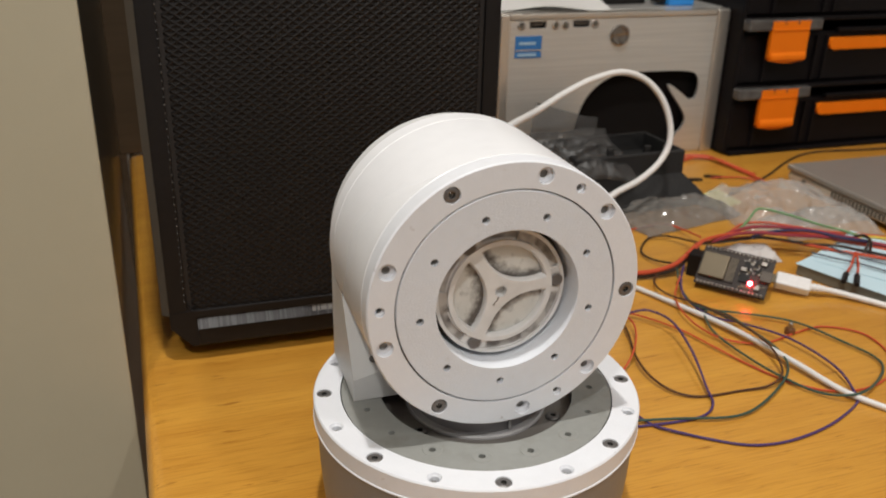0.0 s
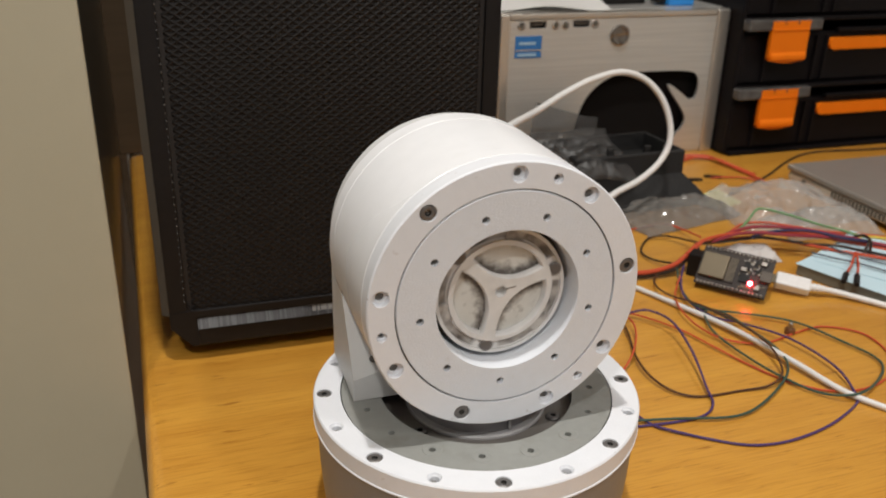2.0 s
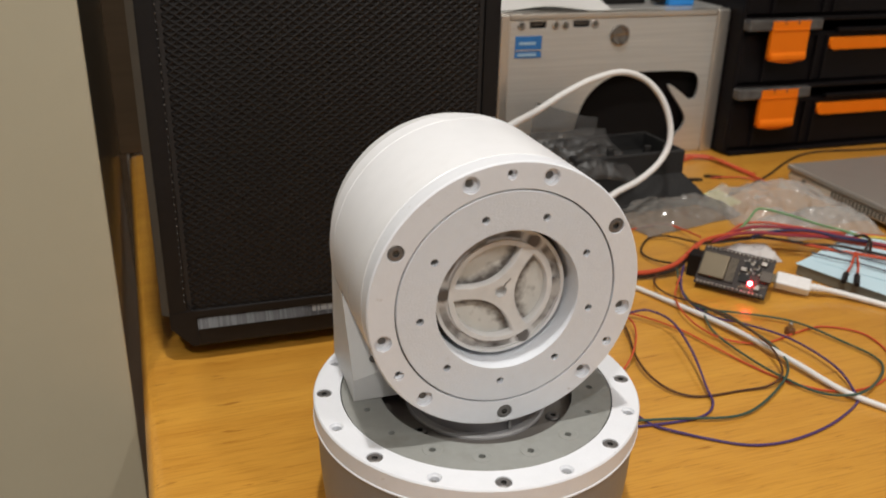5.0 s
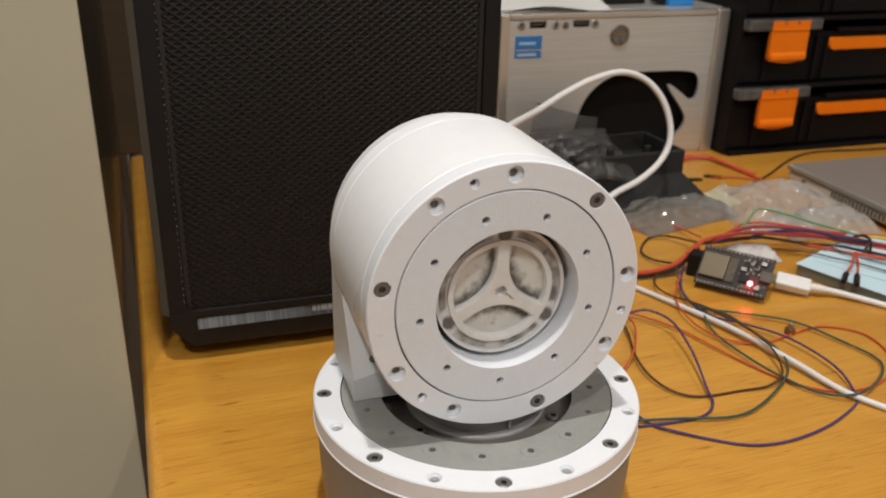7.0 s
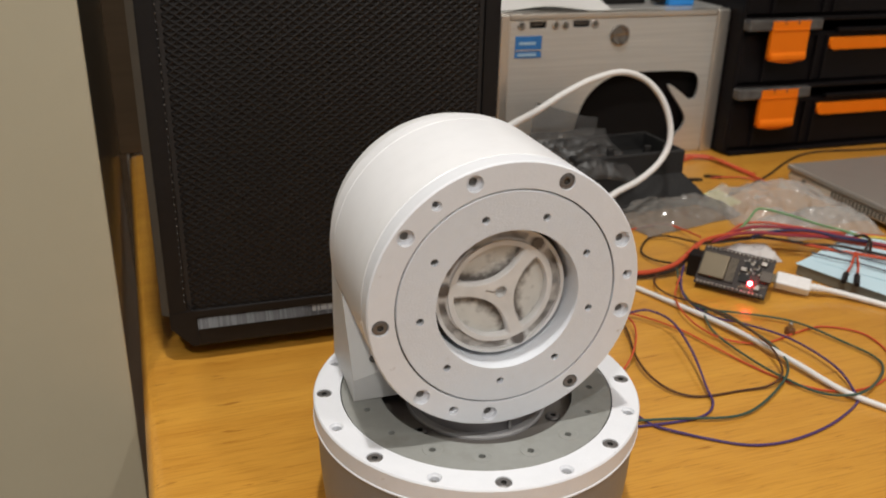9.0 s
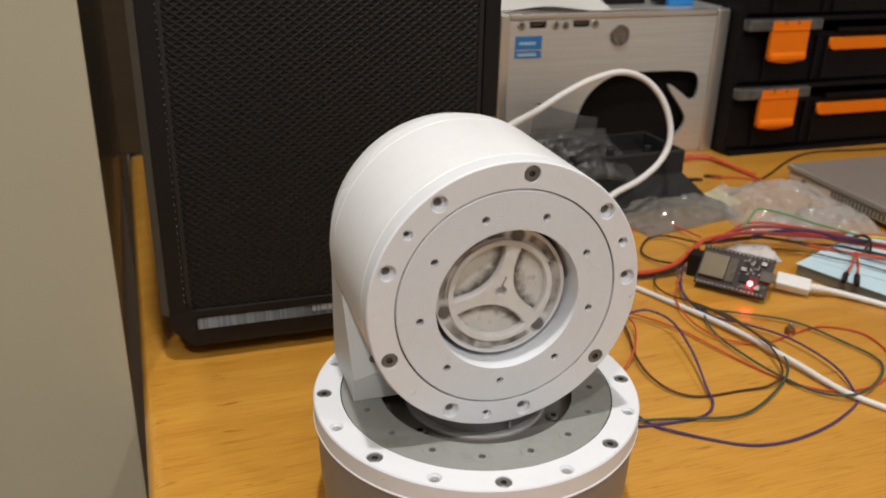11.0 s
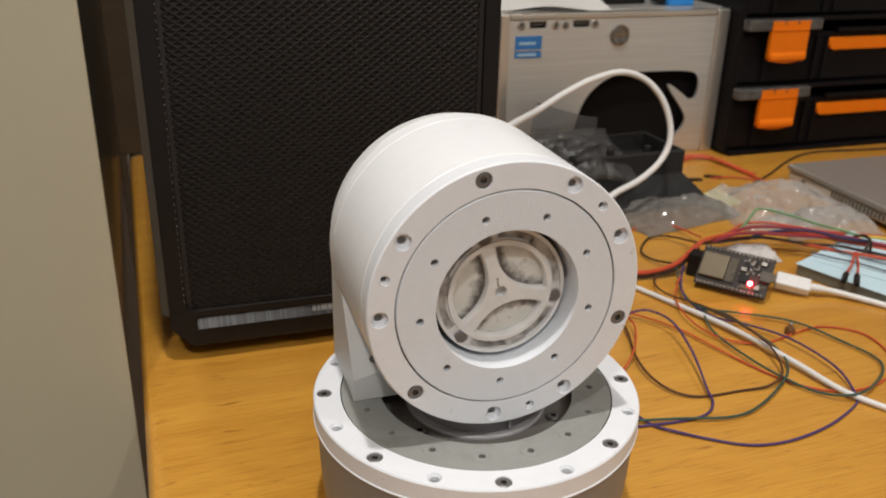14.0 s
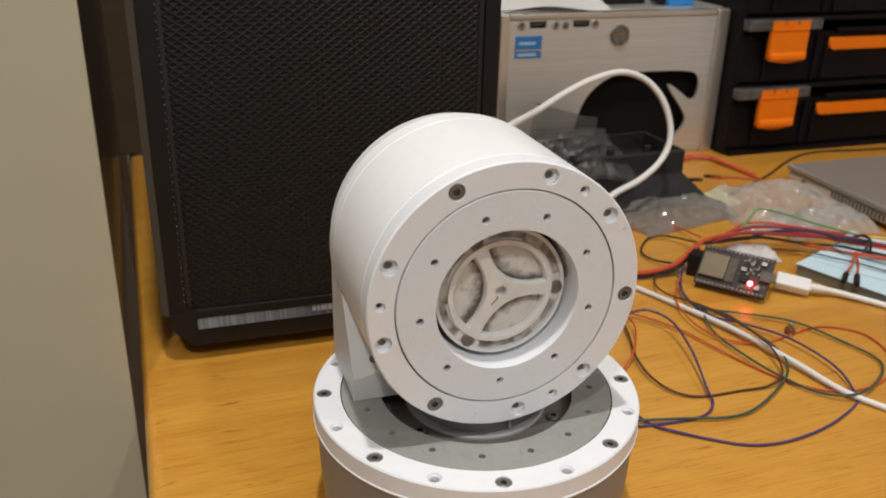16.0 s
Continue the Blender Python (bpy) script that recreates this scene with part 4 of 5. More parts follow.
WIRES = (
    ("wire", "purple", PURPLE, 0.0007, ((0.2390, 0.4040, 0.0020), (0.2517, 0.4139, 0.0040), (0.2603, 0.4113, 0.0080), (0.2684, 0.4067, 0.0100), (0.2739, 0.3900, 0.0100), (0.2680, 0.3592, 0.0080), (0.2586, 0.3300, 0.0040), (0.2547, 0.3175, 0.0020), (0.2446, 0.3107, 0.0010), (0.2260, 0.3098, 0.0010), (0.2018, 0.3123, 0.0010))),
    ("wire", "purple", PURPLE, 0.0007, ((0.2112, 0.3234, 0.0010), (0.2145, 0.3121, 0.0010), (0.2197, 0.3049, 0.0015), (0.2370, 0.2918, 0.0010), (0.2530, 0.2825, 0.0010), (0.2741, 0.2802, 0.0010), (0.3024, 0.2859, 0.0010), (0.3301, 0.2986, 0.0010), (0.3353, 0.3077, 0.0025), (0.3403, 0.3248, 0.0040), (0.3407, 0.3460, 0.0040), (0.3355, 0.3668, 0.0040), (0.3242, 0.3866, 0.0030), (0.3112, 0.4029, 0.0020), (0.3064, 0.4246, 0.0040), (0.3117, 0.4407, 0.0080), (0.3232, 0.4565, 0.0120))),
    ("wire", "teal", TEAL, 0.0007, ((0.2061, 0.3156, 0.0020), (0.2295, 0.3106, 0.0022), (0.2587, 0.3046, 0.0020), (0.2802, 0.3107, 0.0020), (0.3052, 0.3260, 0.0030), (0.3164, 0.3378, 0.0040), (0.3208, 0.3531, 0.0050), (0.3187, 0.3742, 0.0060), (0.3174, 0.4007, 0.0050), (0.3072, 0.4160, 0.0040), (0.3095, 0.4367, 0.0060), (0.3175, 0.4555, 0.0110))),
    ("wire", "teal", TEAL, 0.0007, ((0.3180, 0.3952, 0.0030), (0.3119, 0.4075, 0.0040), (0.3037, 0.3995, 0.0040), (0.2990, 0.3803, 0.0030), (0.3006, 0.3537, 0.0030), (0.3055, 0.3302, 0.0030), (0.3162, 0.3111, 0.0020), (0.3290, 0.3012, 0.0045), (0.3480, 0.3074, 0.0030), (0.3687, 0.3220, 0.0020), (0.3735, 0.3350, 0.0020), (0.3683, 0.3543, 0.0020), (0.3596, 0.3737, 0.0030), (0.3494, 0.3872, 0.0030), (0.3270, 0.4021, 0.0030), (0.3065, 0.4146, 0.0020))),
    ("wire", "red", RED, 0.0006, ((0.2484, 0.4183, 0.0030), (0.2635, 0.4173, 0.0030), (0.2816, 0.3944, 0.0020), (0.2896, 0.3707, 0.0020), (0.2991, 0.3460, 0.0010), (0.3094, 0.3252, 0.0010), (0.3246, 0.3121, 0.0010), (0.3441, 0.3088, 0.0010), (0.3650, 0.3148, 0.0010), (0.3807, 0.3281, 0.0010), (0.3889, 0.3447, 0.0010), (0.3880, 0.3622, 0.0010), (0.3710, 0.3744, 0.0010), (0.3482, 0.3718, 0.0010), (0.3259, 0.3665, 0.0010), (0.3083, 0.3696, 0.0020), (0.2964, 0.3810, 0.0030), (0.2933, 0.4039, 0.0040), (0.2990, 0.4266, 0.0060), (0.3106, 0.4412, 0.0120))),
    ("wire", "orange-red", RED, 0.0006, ((0.2532, 0.4201, 0.0030), (0.2552, 0.4059, 0.0060), (0.2479, 0.3866, 0.0080), (0.2365, 0.3697, 0.0060), (0.2250, 0.3595, 0.0020), (0.2143, 0.3504, 0.0010))),
    ("wire", "dark brown", BROWNW, 0.0007, ((0.2535, 0.4169, 0.0030), (0.2475, 0.3942, 0.0040), (0.2384, 0.3694, 0.0040), (0.2362, 0.3498, 0.0030), (0.2408, 0.3343, 0.0020), (0.2534, 0.3266, 0.0010), (0.2771, 0.3256, 0.0010), (0.2940, 0.3244, 0.0020), (0.3052, 0.3286, 0.0040), (0.3116, 0.3389, 0.0060), (0.3156, 0.3573, 0.0080), (0.3123, 0.3828, 0.0090), (0.3056, 0.4083, 0.0080), (0.2959, 0.4317, 0.0060), (0.2994, 0.4527, 0.0040), (0.3103, 0.4662, 0.0050))),
    ("wire", "black", DARKW, 0.0008, ((0.3554, 0.4817, 0.0140), (0.3590, 0.5081, 0.0060), (0.3515, 0.5231, 0.0040), (0.3399, 0.5276, 0.0020), (0.3241, 0.5127, 0.0020), (0.3186, 0.4991, 0.0020), (0.3220, 0.4855, 0.0030), (0.3305, 0.4702, 0.0060))),
    ("cable", "black", DARKW, 0.0020, ((0.2854, 0.4680, 0.0030), (0.3018, 0.4663, 0.0030), (0.3208, 0.4653, 0.0050), (0.3356, 0.4719, 0.0090), (0.3478, 0.4777, 0.0130))),
    ("cable", "red", RED, 0.0016, ((0.2846, 0.4672, 0.0060), (0.3029, 0.4650, 0.0060), (0.3210, 0.4662, 0.0080), (0.3347, 0.4712, 0.0120), (0.3512, 0.4800, 0.0160))),
    ("wire", "red", RED, 0.0014, ((0.3344, 0.4709, 0.0130), (0.3556, 0.4832, 0.0160), (0.3806, 0.4886, 0.0160), (0.4088, 0.4871, 0.0150), (0.4388, 0.4805, 0.0140), (0.4570, 0.4658, 0.0130), (0.4736, 0.4553, 0.0110), (0.4872, 0.4423, 0.0100))),
    ("wire", "red", RED, 0.0012, ((0.3612, 0.4872, 0.0120), (0.4035, 0.4920, 0.0100), (0.4267, 0.4768, 0.0100), (0.4432, 0.4549, 0.0110), (0.4578, 0.4381, 0.0120), (0.4715, 0.4264, 0.0120))),
    ("wire", "dark red", DARKRED, 0.0012, ((0.3649, 0.4859, 0.0130), (0.3914, 0.4841, 0.0180), (0.4203, 0.4709, 0.0180), (0.4462, 0.4657, 0.0160), (0.4723, 0.4598, 0.0120), (0.4912, 0.4466, 0.0100))),
    ("wire", "black", DARKW, 0.0011, ((0.3520, 0.4875, 0.0120), (0.3745, 0.4858, 0.0120), (0.4036, 0.4858, 0.0120), (0.4179, 0.4787, 0.0120), (0.4343, 0.4680, 0.0110), (0.4550, 0.4570, 0.0110), (0.4753, 0.4304, 0.0120))),
    ("wire", "dark blue", NAVY, 0.0011, ((0.3968, 0.4838, 0.0140), (0.4131, 0.4806, 0.0180), (0.4366, 0.4730, 0.0190), (0.4557, 0.4596, 0.0170), (0.4712, 0.4538, 0.0150), (0.4904, 0.4463, 0.0120))),
    ("wire", "green", GREENW, 0.0009, ((0.3667, 0.4873, 0.0140), (0.3866, 0.4904, 0.0160), (0.4028, 0.4990, 0.0200), (0.4160, 0.5079, 0.0240), (0.4228, 0.5072, 0.0250), (0.4393, 0.4962, 0.0220), (0.4554, 0.4833, 0.0180), (0.4720, 0.4775, 0.0140), (0.4829, 0.4659, 0.0120))),
    ("wire", "yellow", YELLOWW, 0.0010, ((0.4711, 0.4695, 0.0100), (0.4837, 0.4668, 0.0120), (0.5003, 0.4568, 0.0120))),
    ("wire", "red", RED, 0.0007, ((0.3220, 0.5479, 0.0010), (0.3414, 0.5475, 0.0020), (0.3625, 0.5454, 0.0040), (0.3712, 0.5309, 0.0040), (0.3694, 0.5060, 0.0080))),
    ("cable", "red", RED, 0.0016, ((0.4700, 0.6950, 0.0016), (0.4900, 0.6990, 0.0030), (0.5060, 0.6880, 0.0030), (0.5110, 0.6640, 0.0025), (0.5160, 0.6400, 0.0016))),
    ("wire", "red", RED, 0.0013, ((0.4806, 0.7093, 0.0020), (0.5016, 0.6975, 0.0040), (0.5049, 0.6740, 0.0040), (0.5112, 0.6466, 0.0020), (0.5137, 0.6286, 0.0010), (0.5122, 0.6142, 0.0010))),
    ("wire", "orange-red", RED, 0.0008, ((0.5117, 0.6258, 0.0010), (0.4977, 0.6363, 0.0020), (0.4795, 0.6409, 0.0020), (0.4708, 0.6429, 0.0015))),
    ("cable", "black", DARKW, 0.0011, ((0.4601, 0.5994, 0.0010), (0.4914, 0.6147, 0.0010), (0.5301, 0.6380, 0.0010), (0.5717, 0.6671, 0.0010), (0.6065, 0.6856, 0.0010), (0.6378, 0.6900, 0.0010), (0.6759, 0.6848, 0.0010), (0.7207, 0.6821, 0.0010))),
    ("wire", "red", RED, 0.0008, ((0.4484, 0.4380, 0.0140), (0.4346, 0.4249, 0.0135), (0.4213, 0.4145, 0.0130))),
    ("wire", "red", RED, 0.0008, ((0.4518, 0.4402, 0.0140), (0.4392, 0.4237, 0.0135), (0.4264, 0.4103, 0.0130))),
    ("wire", "black", DARKW, 0.0010, ((0.4790, 0.4610, 0.0140), (0.4732, 0.4519, 0.0175), (0.4660, 0.4450, 0.0170), (0.4600, 0.4417, 0.0120))),
    ("wire", "black", DARKW, 0.0010, ((0.4700, 0.4640, 0.0140), (0.4715, 0.4560, 0.0185), (0.4700, 0.4470, 0.0175), (0.4631, 0.4392, 0.0130))),
    ("wire", "crimson", DARKRED, 0.0013, ((0.3760, 0.4900, 0.0150), (0.4000, 0.4900, 0.0190), (0.4250, 0.4800, 0.0200), (0.4480, 0.4690, 0.0180), (0.4700, 0.4560, 0.0150), (0.4930, 0.4400, 0.0120))),
    ("wire", "red", RED, 0.0009, ((0.3840, 0.4960, 0.0120), (0.4000, 0.5010, 0.0170), (0.4150, 0.4960, 0.0190), (0.4330, 0.4860, 0.0180), (0.4560, 0.4800, 0.0140), (0.4850, 0.4740, 0.0110), (0.5000, 0.4640, 0.0110))),
    ("wire", "grey", GREYW, 0.0007, ((0.4260, 0.4540, 0.0110), (0.4330, 0.4400, 0.0120), (0.4450, 0.4280, 0.0115), (0.4560, 0.4110, 0.0110), (0.4720, 0.3980, 0.0100))),
    ("wire", "grey", GREYW, 0.0006, ((0.4430, 0.4560, 0.0130), (0.4500, 0.4390, 0.0120), (0.4620, 0.4250, 0.0110), (0.4790, 0.4120, 0.0100))),
)


def build_wires():
    for name, colour, material, radius, pts in WIRES:
        thick = "thick" if radius > 0.0011 else "thin"
        low = [(a, b, max(z, radius)) for a, b, z in pts]
        solid(name, tube(low, radius, 8), material, at(0, 0), thick + " " + colour + " insulated " + name + " curling over the desk", name, "loose wires on the desk", smooth=True)


build_wires()


def build_usb():
    c = thing("usb_cable", at(0, 0), "white charging cable plugged into the circuit board", "cable")
    shade(part("cord", tube([(0.3949, 0.4142, 0.0060), (0.4072, 0.4079, 0.0045), (0.4189, 0.3974, 0.0030), (0.4292, 0.3846, 0.0025), (0.4424, 0.3646, 0.0022)], 0.0020, 10), WHITEC, c))
    plug = part("plug", boxed(0.0, 0.0220, -0.0051, 0.0051, -0.0036, 0.0036, 0.0012, 3), WHITEC, c, "white plug shell")
    plug.matrix_basis = pose(0.3755, 0.4272, 0.0085, 0, 6, -38) @ pose(0, 0, 0, 30)
    part("connector", boxed(-0.0085, -0.0002, -0.0034, 0.0034, -0.0011, 0.0011, 0.0004), SHIELD, plug, "metal connector tip")
    shade(part("sleeve", lathe([(0.0031, 0.0), (0.0031, 0.0012), (0.0025, 0.0015), (0.0025, 0.0024), (0.0030, 0.0027), (0.0030, 0.0038), (0.0024, 0.0041), (0.0024, 0.0050), (0.0028, 0.0053), (0.0028, 0.0064), (0.0023, 0.0067), (0.0022, 0.0095), (0.0019, 0.0100)], 16), WHITEC, c)).matrix_basis = pose(0.3930, 0.4150, 0.0063, 0, 90, -38)
    solid("usb_cable", tube([(0.2796, 0.4650, 0.0021), (0.2864, 0.4505, 0.0021), (0.2984, 0.4215, 0.0025), (0.3118, 0.3807, 0.0040), (0.3212, 0.3409, 0.0040),
                             (0.3267, 0.3152, 0.0030), (0.3312, 0.3032, 0.0025), (0.3399, 0.2892, 0.0021), (0.3515, 0.2742, 0.0021)], 0.0017, 12),
          WHITEC, at(0, 0), "white round cable lying straight across the desk", "cable", smooth=True)
    solid("looped_cable", tube([(0.1900, 0.4700, 0.1085), (0.2096, 0.5000, 0.1051), (0.2495, 0.5500, 0.0997), (0.2852, 0.5800, 0.1040), (0.3130, 0.5900, 0.1112), (0.3395, 0.5950, 0.1143),
                                (0.3602, 0.5950, 0.1080), (0.3743, 0.5900, 0.0941), (0.3816, 0.5850, 0.0752), (0.3805, 0.5800, 0.0580), (0.3696, 0.5750, 0.0439),
                                (0.3504, 0.5700, 0.0329), (0.3232, 0.5600, 0.0269), (0.2957, 0.5400, 0.0200), (0.2700, 0.5100, 0.0080), (0.2500, 0.4900, 0.0026)], 0.0025, 12),
          WHITEC, at(0, 0), "white cable standing up in a wide loop", "cable", smooth=True)


build_usb()


def build_board():
    frame_m = at(0.3250, 0.4457, 0.0045, -50.9) @ pose(0, 0, 0, 47)
    b = thing("circuit_board", frame_m, "small black microcontroller board with a lit red light", "circuit board")
    L, W = 0.0464, 0.028
    part("board", boxed(0, L, 0, W, -0.0008, 0.0008, 0.0002, 1), PCB, b)
    shield = part("radio_shield", boxed(0.0015, 0.0185, 0.0055, 0.0225, 0.0009, 0.0036, 0.0005), SHIELD, b, "dull metal radio shield")
    part("antenna", boxed(0.0187, 0.0245, 0.0050, 0.0230, 0.0009, 0.0017), PCB, b)
    for k in range(4):
        part("antenna_trace", boxed(0.0193 + 0.0013 * k, 0.0198 + 0.0013 * k, 0.0058, 0.0222, 0.0018, 0.0020), SHIELD, b)
    pin_me = None
    for row in (0.0015, W - 0.0015):
        part("header", boxed(0.001, L - 0.001, row - 0.0012, row + 0.0012, -0.0033, -0.0009), BLACK, b)
        for k in range(17):
            x = 0.0020 + 0.00262 * k
            if pin_me is None:
                p = part("pin", box(lathe([(0.0010, 0.0009), (0.0009, 0.0014), (0.0004, 0.0017), (0.0, 0.0018)], 8), -0.0003, 0.0003, -0.0003, 0.0003, -0.0052, 0.0009), TIN, b)
                pin_me = p.data
            else:
                p = new("pin", pin_me)
                p.parent = b
            p.matrix_basis = pose(x, row, 0)
    part("usb_socket", boxed(L - 0.0065, L + 0.0010, 0.0105, 0.0180, 0.0009, 0.0034, 0.0005), USB_METAL, b, "tarnished metal usb socket")
    for x, y, w, h, t in ((0.0275, 0.0075, 0.006, 0.006, 0.0018), (0.0285, 0.0170, 0.0035, 0.0050, 0.0022), (0.0345, 0.0205, 0.0022, 0.0040, 0.0016), (0.0355, 0.0145, 0.003, 0.003, 0.0015), (0.0330, 0.0150, 0.0016, 0.0030, 0.0015)):
        part("chip", boxed(x, x + w, y, y + h, 0.0009, t, 0.0002), BLACK, b)
    for x, y in ((0.0270, 0.0150), (0.0385, 0.0040), (0.0385, 0.0215)):
        part("button", boxed(x, x + 0.0034, y, y + 0.0028, 0.0009, 0.0026, 0.0004), TIN, b)
    for k in range(7):
        part("resistor", boxed(0.0300 + 0.0016 * (k % 4), 0.0309 + 0.0016 * (k % 4), 0.0040 + 0.017 * (k // 4), 0.0057 + 0.017 * (k // 4), 0.0009, 0.0014), SHIELD, b)
    random.seed(5)
    for k in range(60):
        x, y = random.uniform(0.0262, 0.0440), random.uniform(0.0036, 0.0240)
        if abs(x - 0.0352) < 0.0025 and abs(y - 0.0078) < 0.0025 or (x > 0.039 and 0.009 < y < 0.019):
            continue
        w, h = random.choice(((0.0012, 0.0007), (0.0007, 0.0012), (0.0016, 0.0009)))
        part("capacitor", boxed(x, x + w, y, y + h, 0.0009, 0.0009 + random.uniform(0.0004, 0.0009)), random.choice((SHIELD, TIN, BLACK)), b)
    lamp = shade(part("red_light", lathe([(0.0014, 0.0009), (0.0014, 0.0018), (0.0009, 0.0023), (0.0, 0.0025)], 14), LED, b, "glowing red indicator light"))
    lamp.matrix_basis = pose(0.0352, 0.0078, 0)
    core = shade(part("light_core", lathe([(0.0008, 0.0024), (0.0, 0.0028)], 12), LED_CORE, lamp))
    solid("jumper_block", boxed(-0.006, 0.012, -0.006, 0.006, 0.0, 0.0165, 0.0008), BLACK, at(0.3400, 0.4640, 0.0, -50.9), "black jumper plug block under the circuit board", "connector")
    for (a0, b0, z0), (a1, b1, z1) in (((0.4213, 0.4145, 0.013), (0.4123, 0.4067, 0.0112)), ((0.4264, 0.4103, 0.013), (0.4180, 0.4007, 0.0112))):
        solid("jumper_plug", tube([(a0, b0, z0), (a1, b1, z1)], 0.0019, 4, smooth=2), BLACK, at(0, 0), "black jumper plug resting on the paper pad", "connector", "jumper plugs")
    for a, bb, r in ((0.4525, 0.6430, -20), (0.4755, 0.6464, -28)):
        solid("jumper_plug", boxed(-0.008, 0.008, -0.0013, 0.0013, 0.0, 0.0026, 0.0003), BLACK, at(a, bb, 0.0, r), "black jumper plug lying on the desk", "connector", "jumper plugs")


build_board()


def sheet(w, d, nx, ny, height, thick=0.0003):
    """A thin bent sheet: height(u, v) gives its lift; closed below."""
    bm = bmesh.new()
    rows = [[[bm.verts.new((w * i / nx, d * j / ny, height(i / nx, j / ny) + s)) for i in range(nx + 1)] for j in range(ny + 1)] for s in (0, thick)]
    for k, g in enumerate(rows):
        for j in range(ny):
            for i in range(nx):
                q = (g[j][i], g[j][i + 1], g[j + 1][i + 1], g[j + 1][i])
                bm.faces.new(q if k else q[::-1])
    lo, hi = rows
    rim = [(0, i) for i in range(nx)] + [(j, nx) for j in range(ny)] + [(ny, i) for i in range(nx, 0, -1)] + [(j, 0) for j in range(ny, 0, -1)]
    for (j, i), (m, n) in zip(rim, rim[1:] + rim[:1]):
        bm.faces.new((lo[j][i], lo[m][n], hi[m][n], hi[j][i]))
    return bm


def build_paper():
    pad = thing("note_pad", at(0.4064, 0.4458, 0, 22), "thick pad of pale blue sticky notes", "note pad")
    part("block", boxed(0.001, 0.0755, -0.0755, -0.001, 0.0, 0.0080, 0.0005), NOTE_SIDE, pad)
    shade(part("note", sheet(0.076, 0.076, 10, 10, lambda u, v: 0.0082 + 0.002 * max(0, u + v - 1.2)), NOTE, pad)).matrix_basis = pose(0, -0.076, 0)
    solid("sticky_note", sheet(0.070, 0.060, 10, 10, lambda u, v: 0.0087 + 0.0030 * u * v), NOTE, at(0.4520, 0.3930, 0, 30), "loose pale blue sticky note lying on the pad", "note", smooth=True)
    solid("yellow_note", sheet(0.030, 0.030, 8, 8, lambda u, v: 0.0004 + 0.004 * u * v), YELLOW_PAPER, at(0.4310, 0.5720, 0, 14), "small pale yellow paper note with a lifted corner", "note", smooth=True)
    solid("white_wrapper", sheet(0.105, 0.09, 20, 12, lambda u, v: 0.0006 + 0.006 * v + 0.0040 * math.sin(3.6 * u + 2 * v) ** 2), PAPER, at(0.2920, 0.7380, 0.1412, -8), "crumpled white plastic wrapper on the aluminium case", "wrapper", smooth=True)


build_paper()


def crumple(w, d, lift, seed, nx=64, ny=40):
    """Half of a crumpled bag: a sheet with sharp folds, an uneven rim, lying on z = 0."""
    def height(u, v):
        p = Vector((u * w * 26 + seed, v * d * 26, seed))
        fold = 1 - 2 * abs(noise.noise(p)) - 0.8 * abs(noise.noise(p * 2.6 + Vector((5, 1, 2))))
        fine = 0.5 - abs(noise.noise(p * 5.3))
        env = max(0.0, min(1.0, 6 * u * (1 - u))) ** 0.6 * max(0.0, min(1.0, 6 * v * (1 - v))) ** 0.6
        return 0.0006 + env * lift * max(0.04, 0.35 + 0.45 * fold + 0.22 * fine)
    bm = sheet(w, d, nx, ny, height, 0.0002)
    for v in bm.verts:
        k = noise.noise(Vector((v.co.x * 30 + seed, v.co.y * 30, 3)))
        v.co.x += 0.007 * k
        v.co.y += 0.007 * noise.noise(Vector((v.co.y * 30, v.co.x * 30 + seed, 9)))
    return bm


def build_bags():
    solid("plastic_bag", crumple(0.105, 0.066, 0.014, 4.0), BAG_DULL, at(0.3420, 0.5300, 0.0, 14), "dusty clear plastic bag lying flat on the desk", "plastic bag", "plastic bags")
    solid("plastic_bag", crumple(0.112, 0.086, 0.020, 17.0), BAG, at(0.4250, 0.5130, 0.0, 3), "crumpled clear plastic bag lying on the desk", "plastic bag", "plastic bags")
    solid("plastic_bag", crumple(0.085, 0.045, 0.017, 11.0), BAG, at(0.4430, 0.4960, 0.0, -6), "crumpled clear plastic bag under the wires", "plastic bag", "plastic bags")
    solid("plastic_bag", crumple(0.045, 0.026, 0.010, 47.0, 40, 24), BAG_WHITE, at(0.3700, 0.4690, 0.0, -6), "milky plastic bag tucked behind the circuit board", "plastic bag", "plastic bags")
    solid("plastic_bag", crumple(0.095, 0.065, 0.012, 23.0), BAG_GREY, at(0.2650, 0.5830, 0.0300, 2, 22), "smoky grey plastic bag leaning on the black stand", "plastic bag", "plastic bags")
    solid("plastic_bag", crumple(0.064, 0.060, 0.004, 31.0), BAG_GREY, at(0.3020, 0.6880, 0.010, 0, 76, 16), "smoky grey plastic bag hanging before the aluminium case", "plastic bag", "plastic bags")


build_bags()


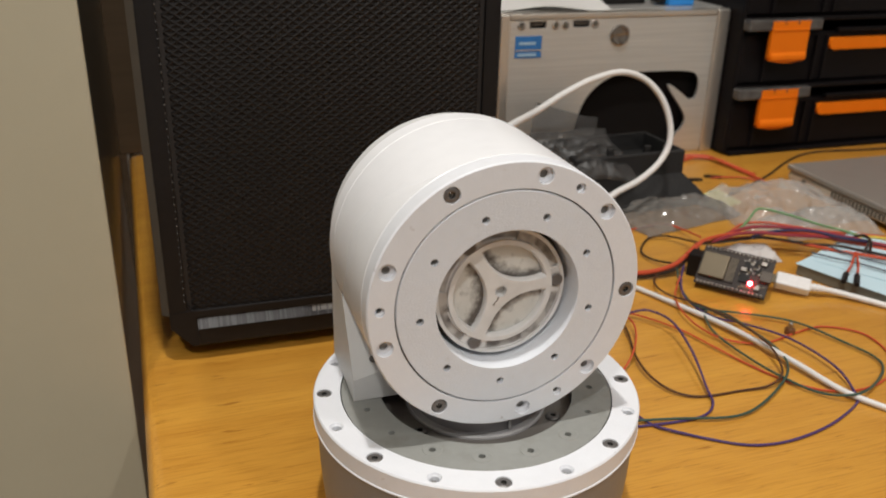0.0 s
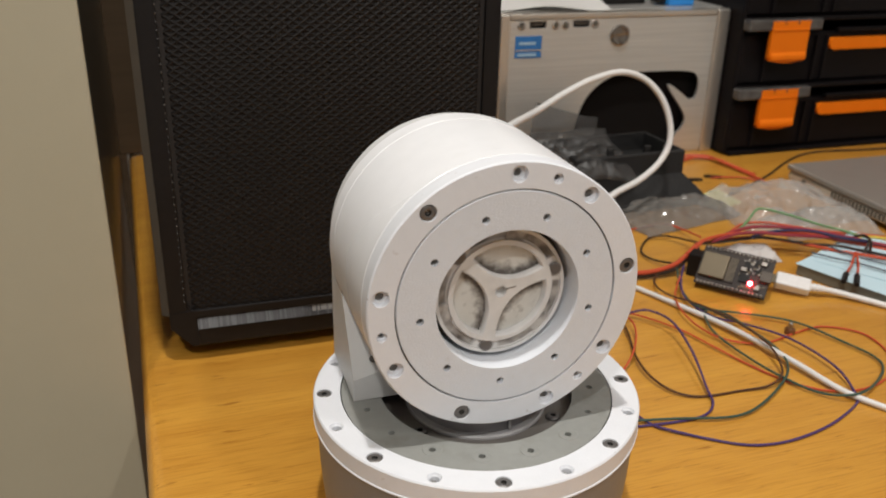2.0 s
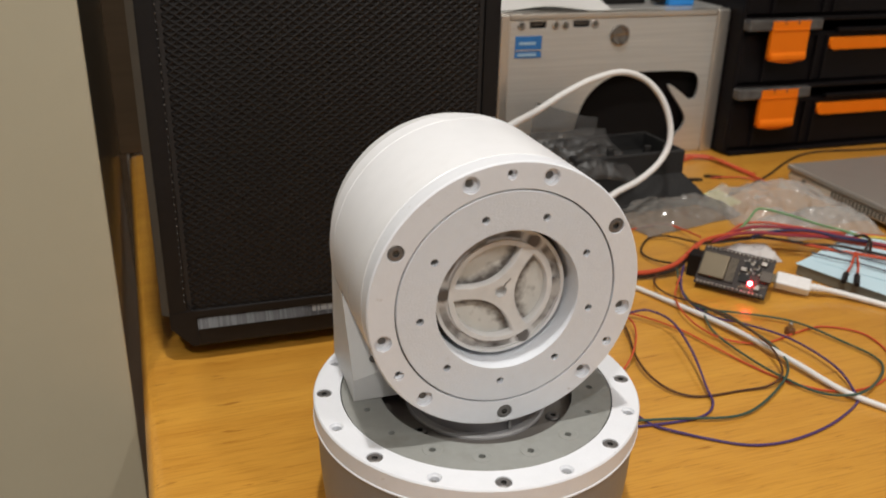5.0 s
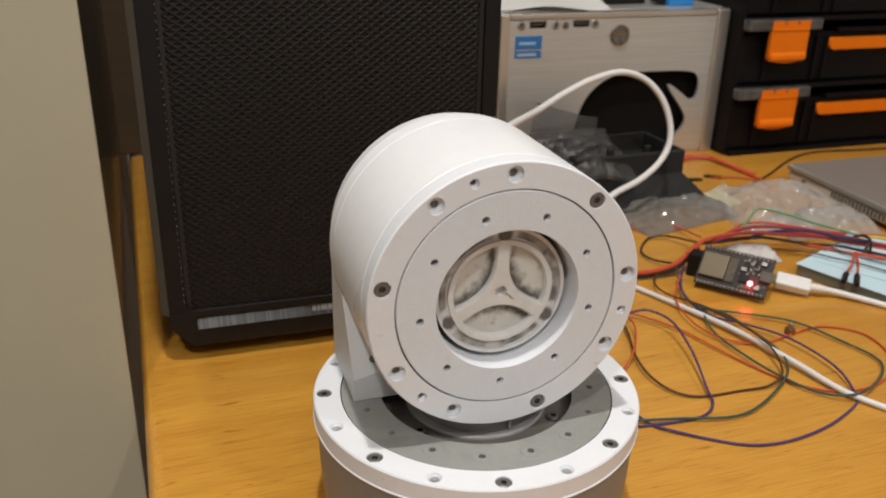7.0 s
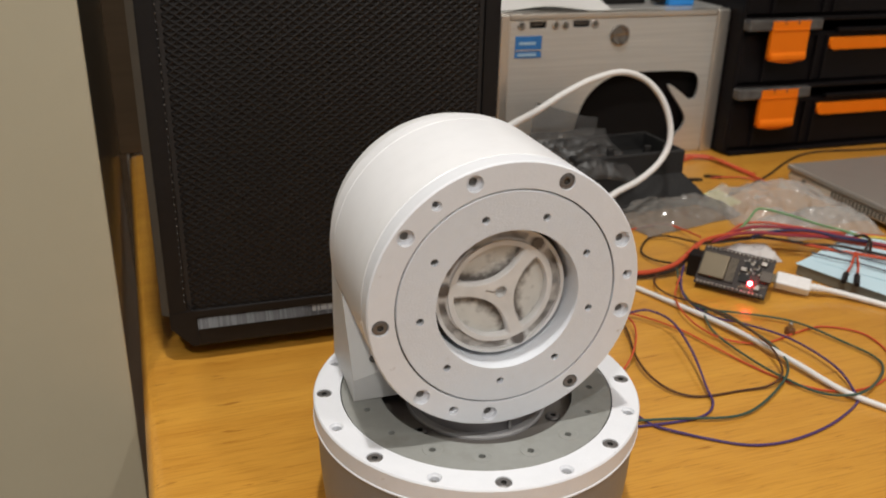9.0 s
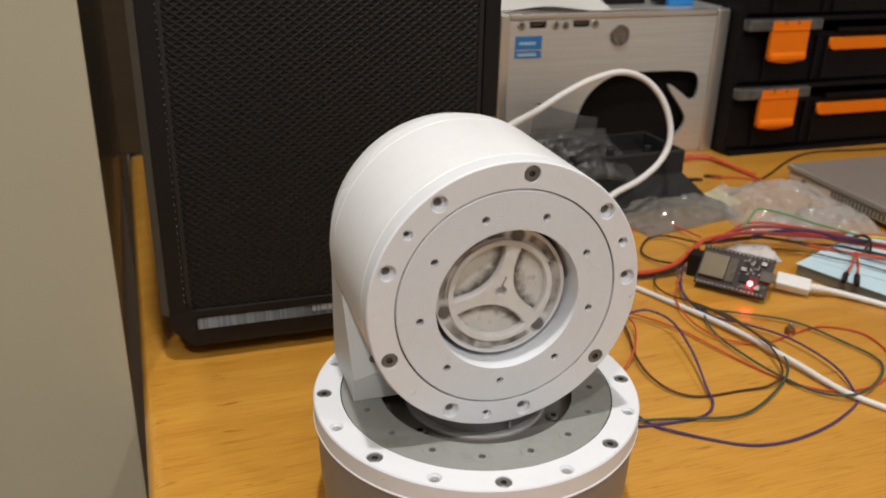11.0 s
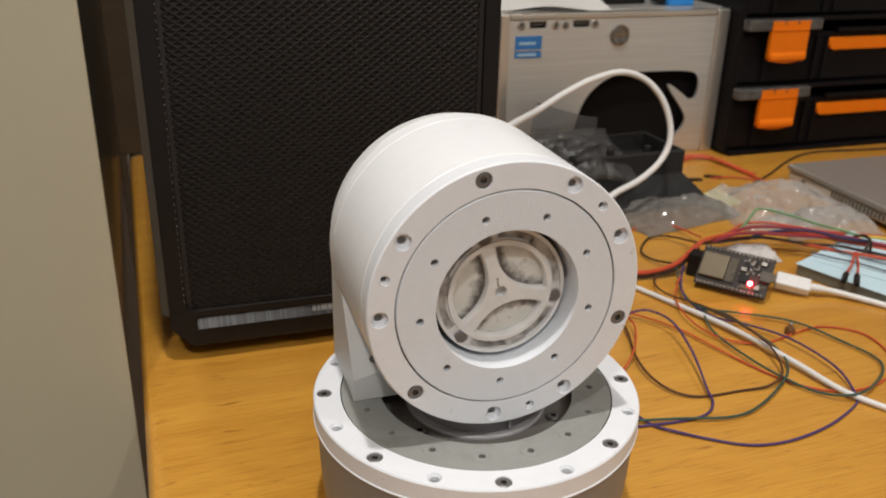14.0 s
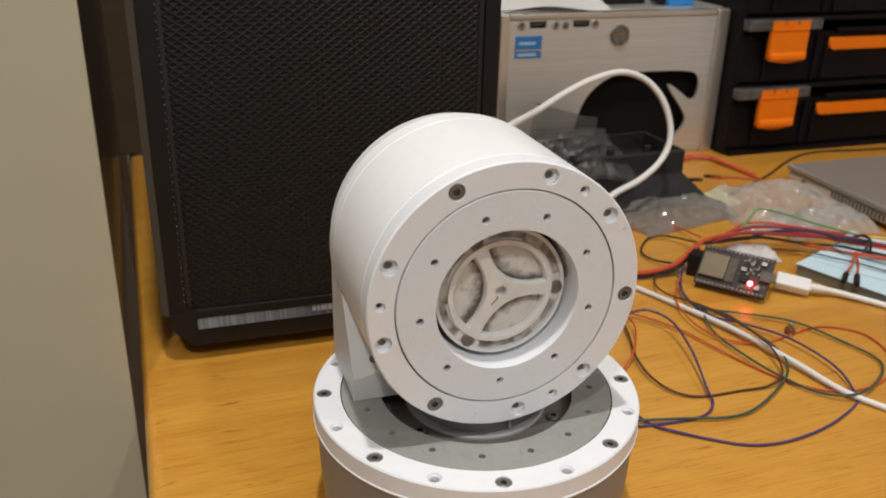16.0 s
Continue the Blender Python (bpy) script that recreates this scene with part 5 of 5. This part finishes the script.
def build_stand():
    st = thing("black_stand", at(0.3570, 0.6280, 0, 3), "black printed tray stand with a flared foot", "stand")
    bm = bmesh.new()
    # half sizes and height, outside going up, inside going down
    rows = ((0.0740, 0.0440, 0.0), (0.0740, 0.0440, 0.0045), (0.0715, 0.0410, 0.0060), (0.0520, 0.0300, 0.0250), (0.0520, 0.0300, 0.0440), (0.0512, 0.0292, 0.0450),
            (0.0485, 0.0265, 0.0450), (0.0480, 0.0260, 0.0300))
    loops = [[bm.verts.new((sx * x, sy * y, z)) for sx, sy in ((-1, -1), (1, -1), (1, 1), (-1, 1))] for x, y, z in rows]
    for a, b in zip(loops, loops[1:]):
        for i in range(4):
            bm.faces.new((a[i], a[(i + 1) % 4], b[(i + 1) % 4], b[i]))
    bm.faces.new(loops[0])
    bm.faces.new(loops[-1])
    part("tray", bm, STAND, st)
    for x in (-0.02, 0.015):
        part("catch", boxed(x, x + 0.006, -0.0258, -0.0222, 0.0302, 0.0500, 0.0008), STAND, st)


build_stand()


def build_top_clutter():
    ad = thing("power_adapter", at(0.4060, 0.7620, 0.1412, 4), "small black power adapter on the aluminium case", "adapter")
    part("shell", boxed(0.0, 0.050, 0.0, 0.040, 0.0, 0.024, 0.003, 3), BLACK, ad)
    part("connector", boxed(-0.014, -0.0002, 0.006, 0.016, 0.004, 0.012, 0.001), CHROME, ad)
    bl = thing("blue_plug", at(0.4600, 0.7480, 0.1412, -4), "bright blue plastic plug on the aluminium case", "plug")
    part("shell", boxed(0.010, 0.037, 0.0, 0.030, 0.0, 0.018, 0.002, 3), BLUE, bl)
    part("nose", boxed(0.0, 0.0098, 0.006, 0.020, 0.002, 0.012, 0.001), BLACK, bl)
    sc = thing("brass_screw", at(0.3469, 0.3741, 0.0), "small brown brass screw standing on the desk", "screw")
    shade(part("head", lathe([(0.0, 0.0), (0.0030, 0.0), (0.0032, 0.0005), (0.0032, 0.0030), (0.0028, 0.0036), (0.0, 0.0036)], 20), COPPER, sc))
    shade(part("shank", lathe([(0.0014, 0.0037), (0.0014, 0.0068), (0.0008, 0.0074), (0.0, 0.0074)], 14), TIN, sc))


build_top_clutter()


# ---- what moves ----
def motions():
    times = [0.1 * k for k in range(161)]
    base = Matrix.Translation(HEAD) @ pose(0, 0, 0, 90)
    walk(HOUSING, [(t, base @ pose(0, 0, 0, 0, 0, ring_angle(t))) for t in times])
    walk(ROTOR_PART, [(t, base @ pose(0, 0, 0.0015, 0, 0, ROTOR_AT + RATIO * ring_angle(t) - 180)) for t in times])


motions()
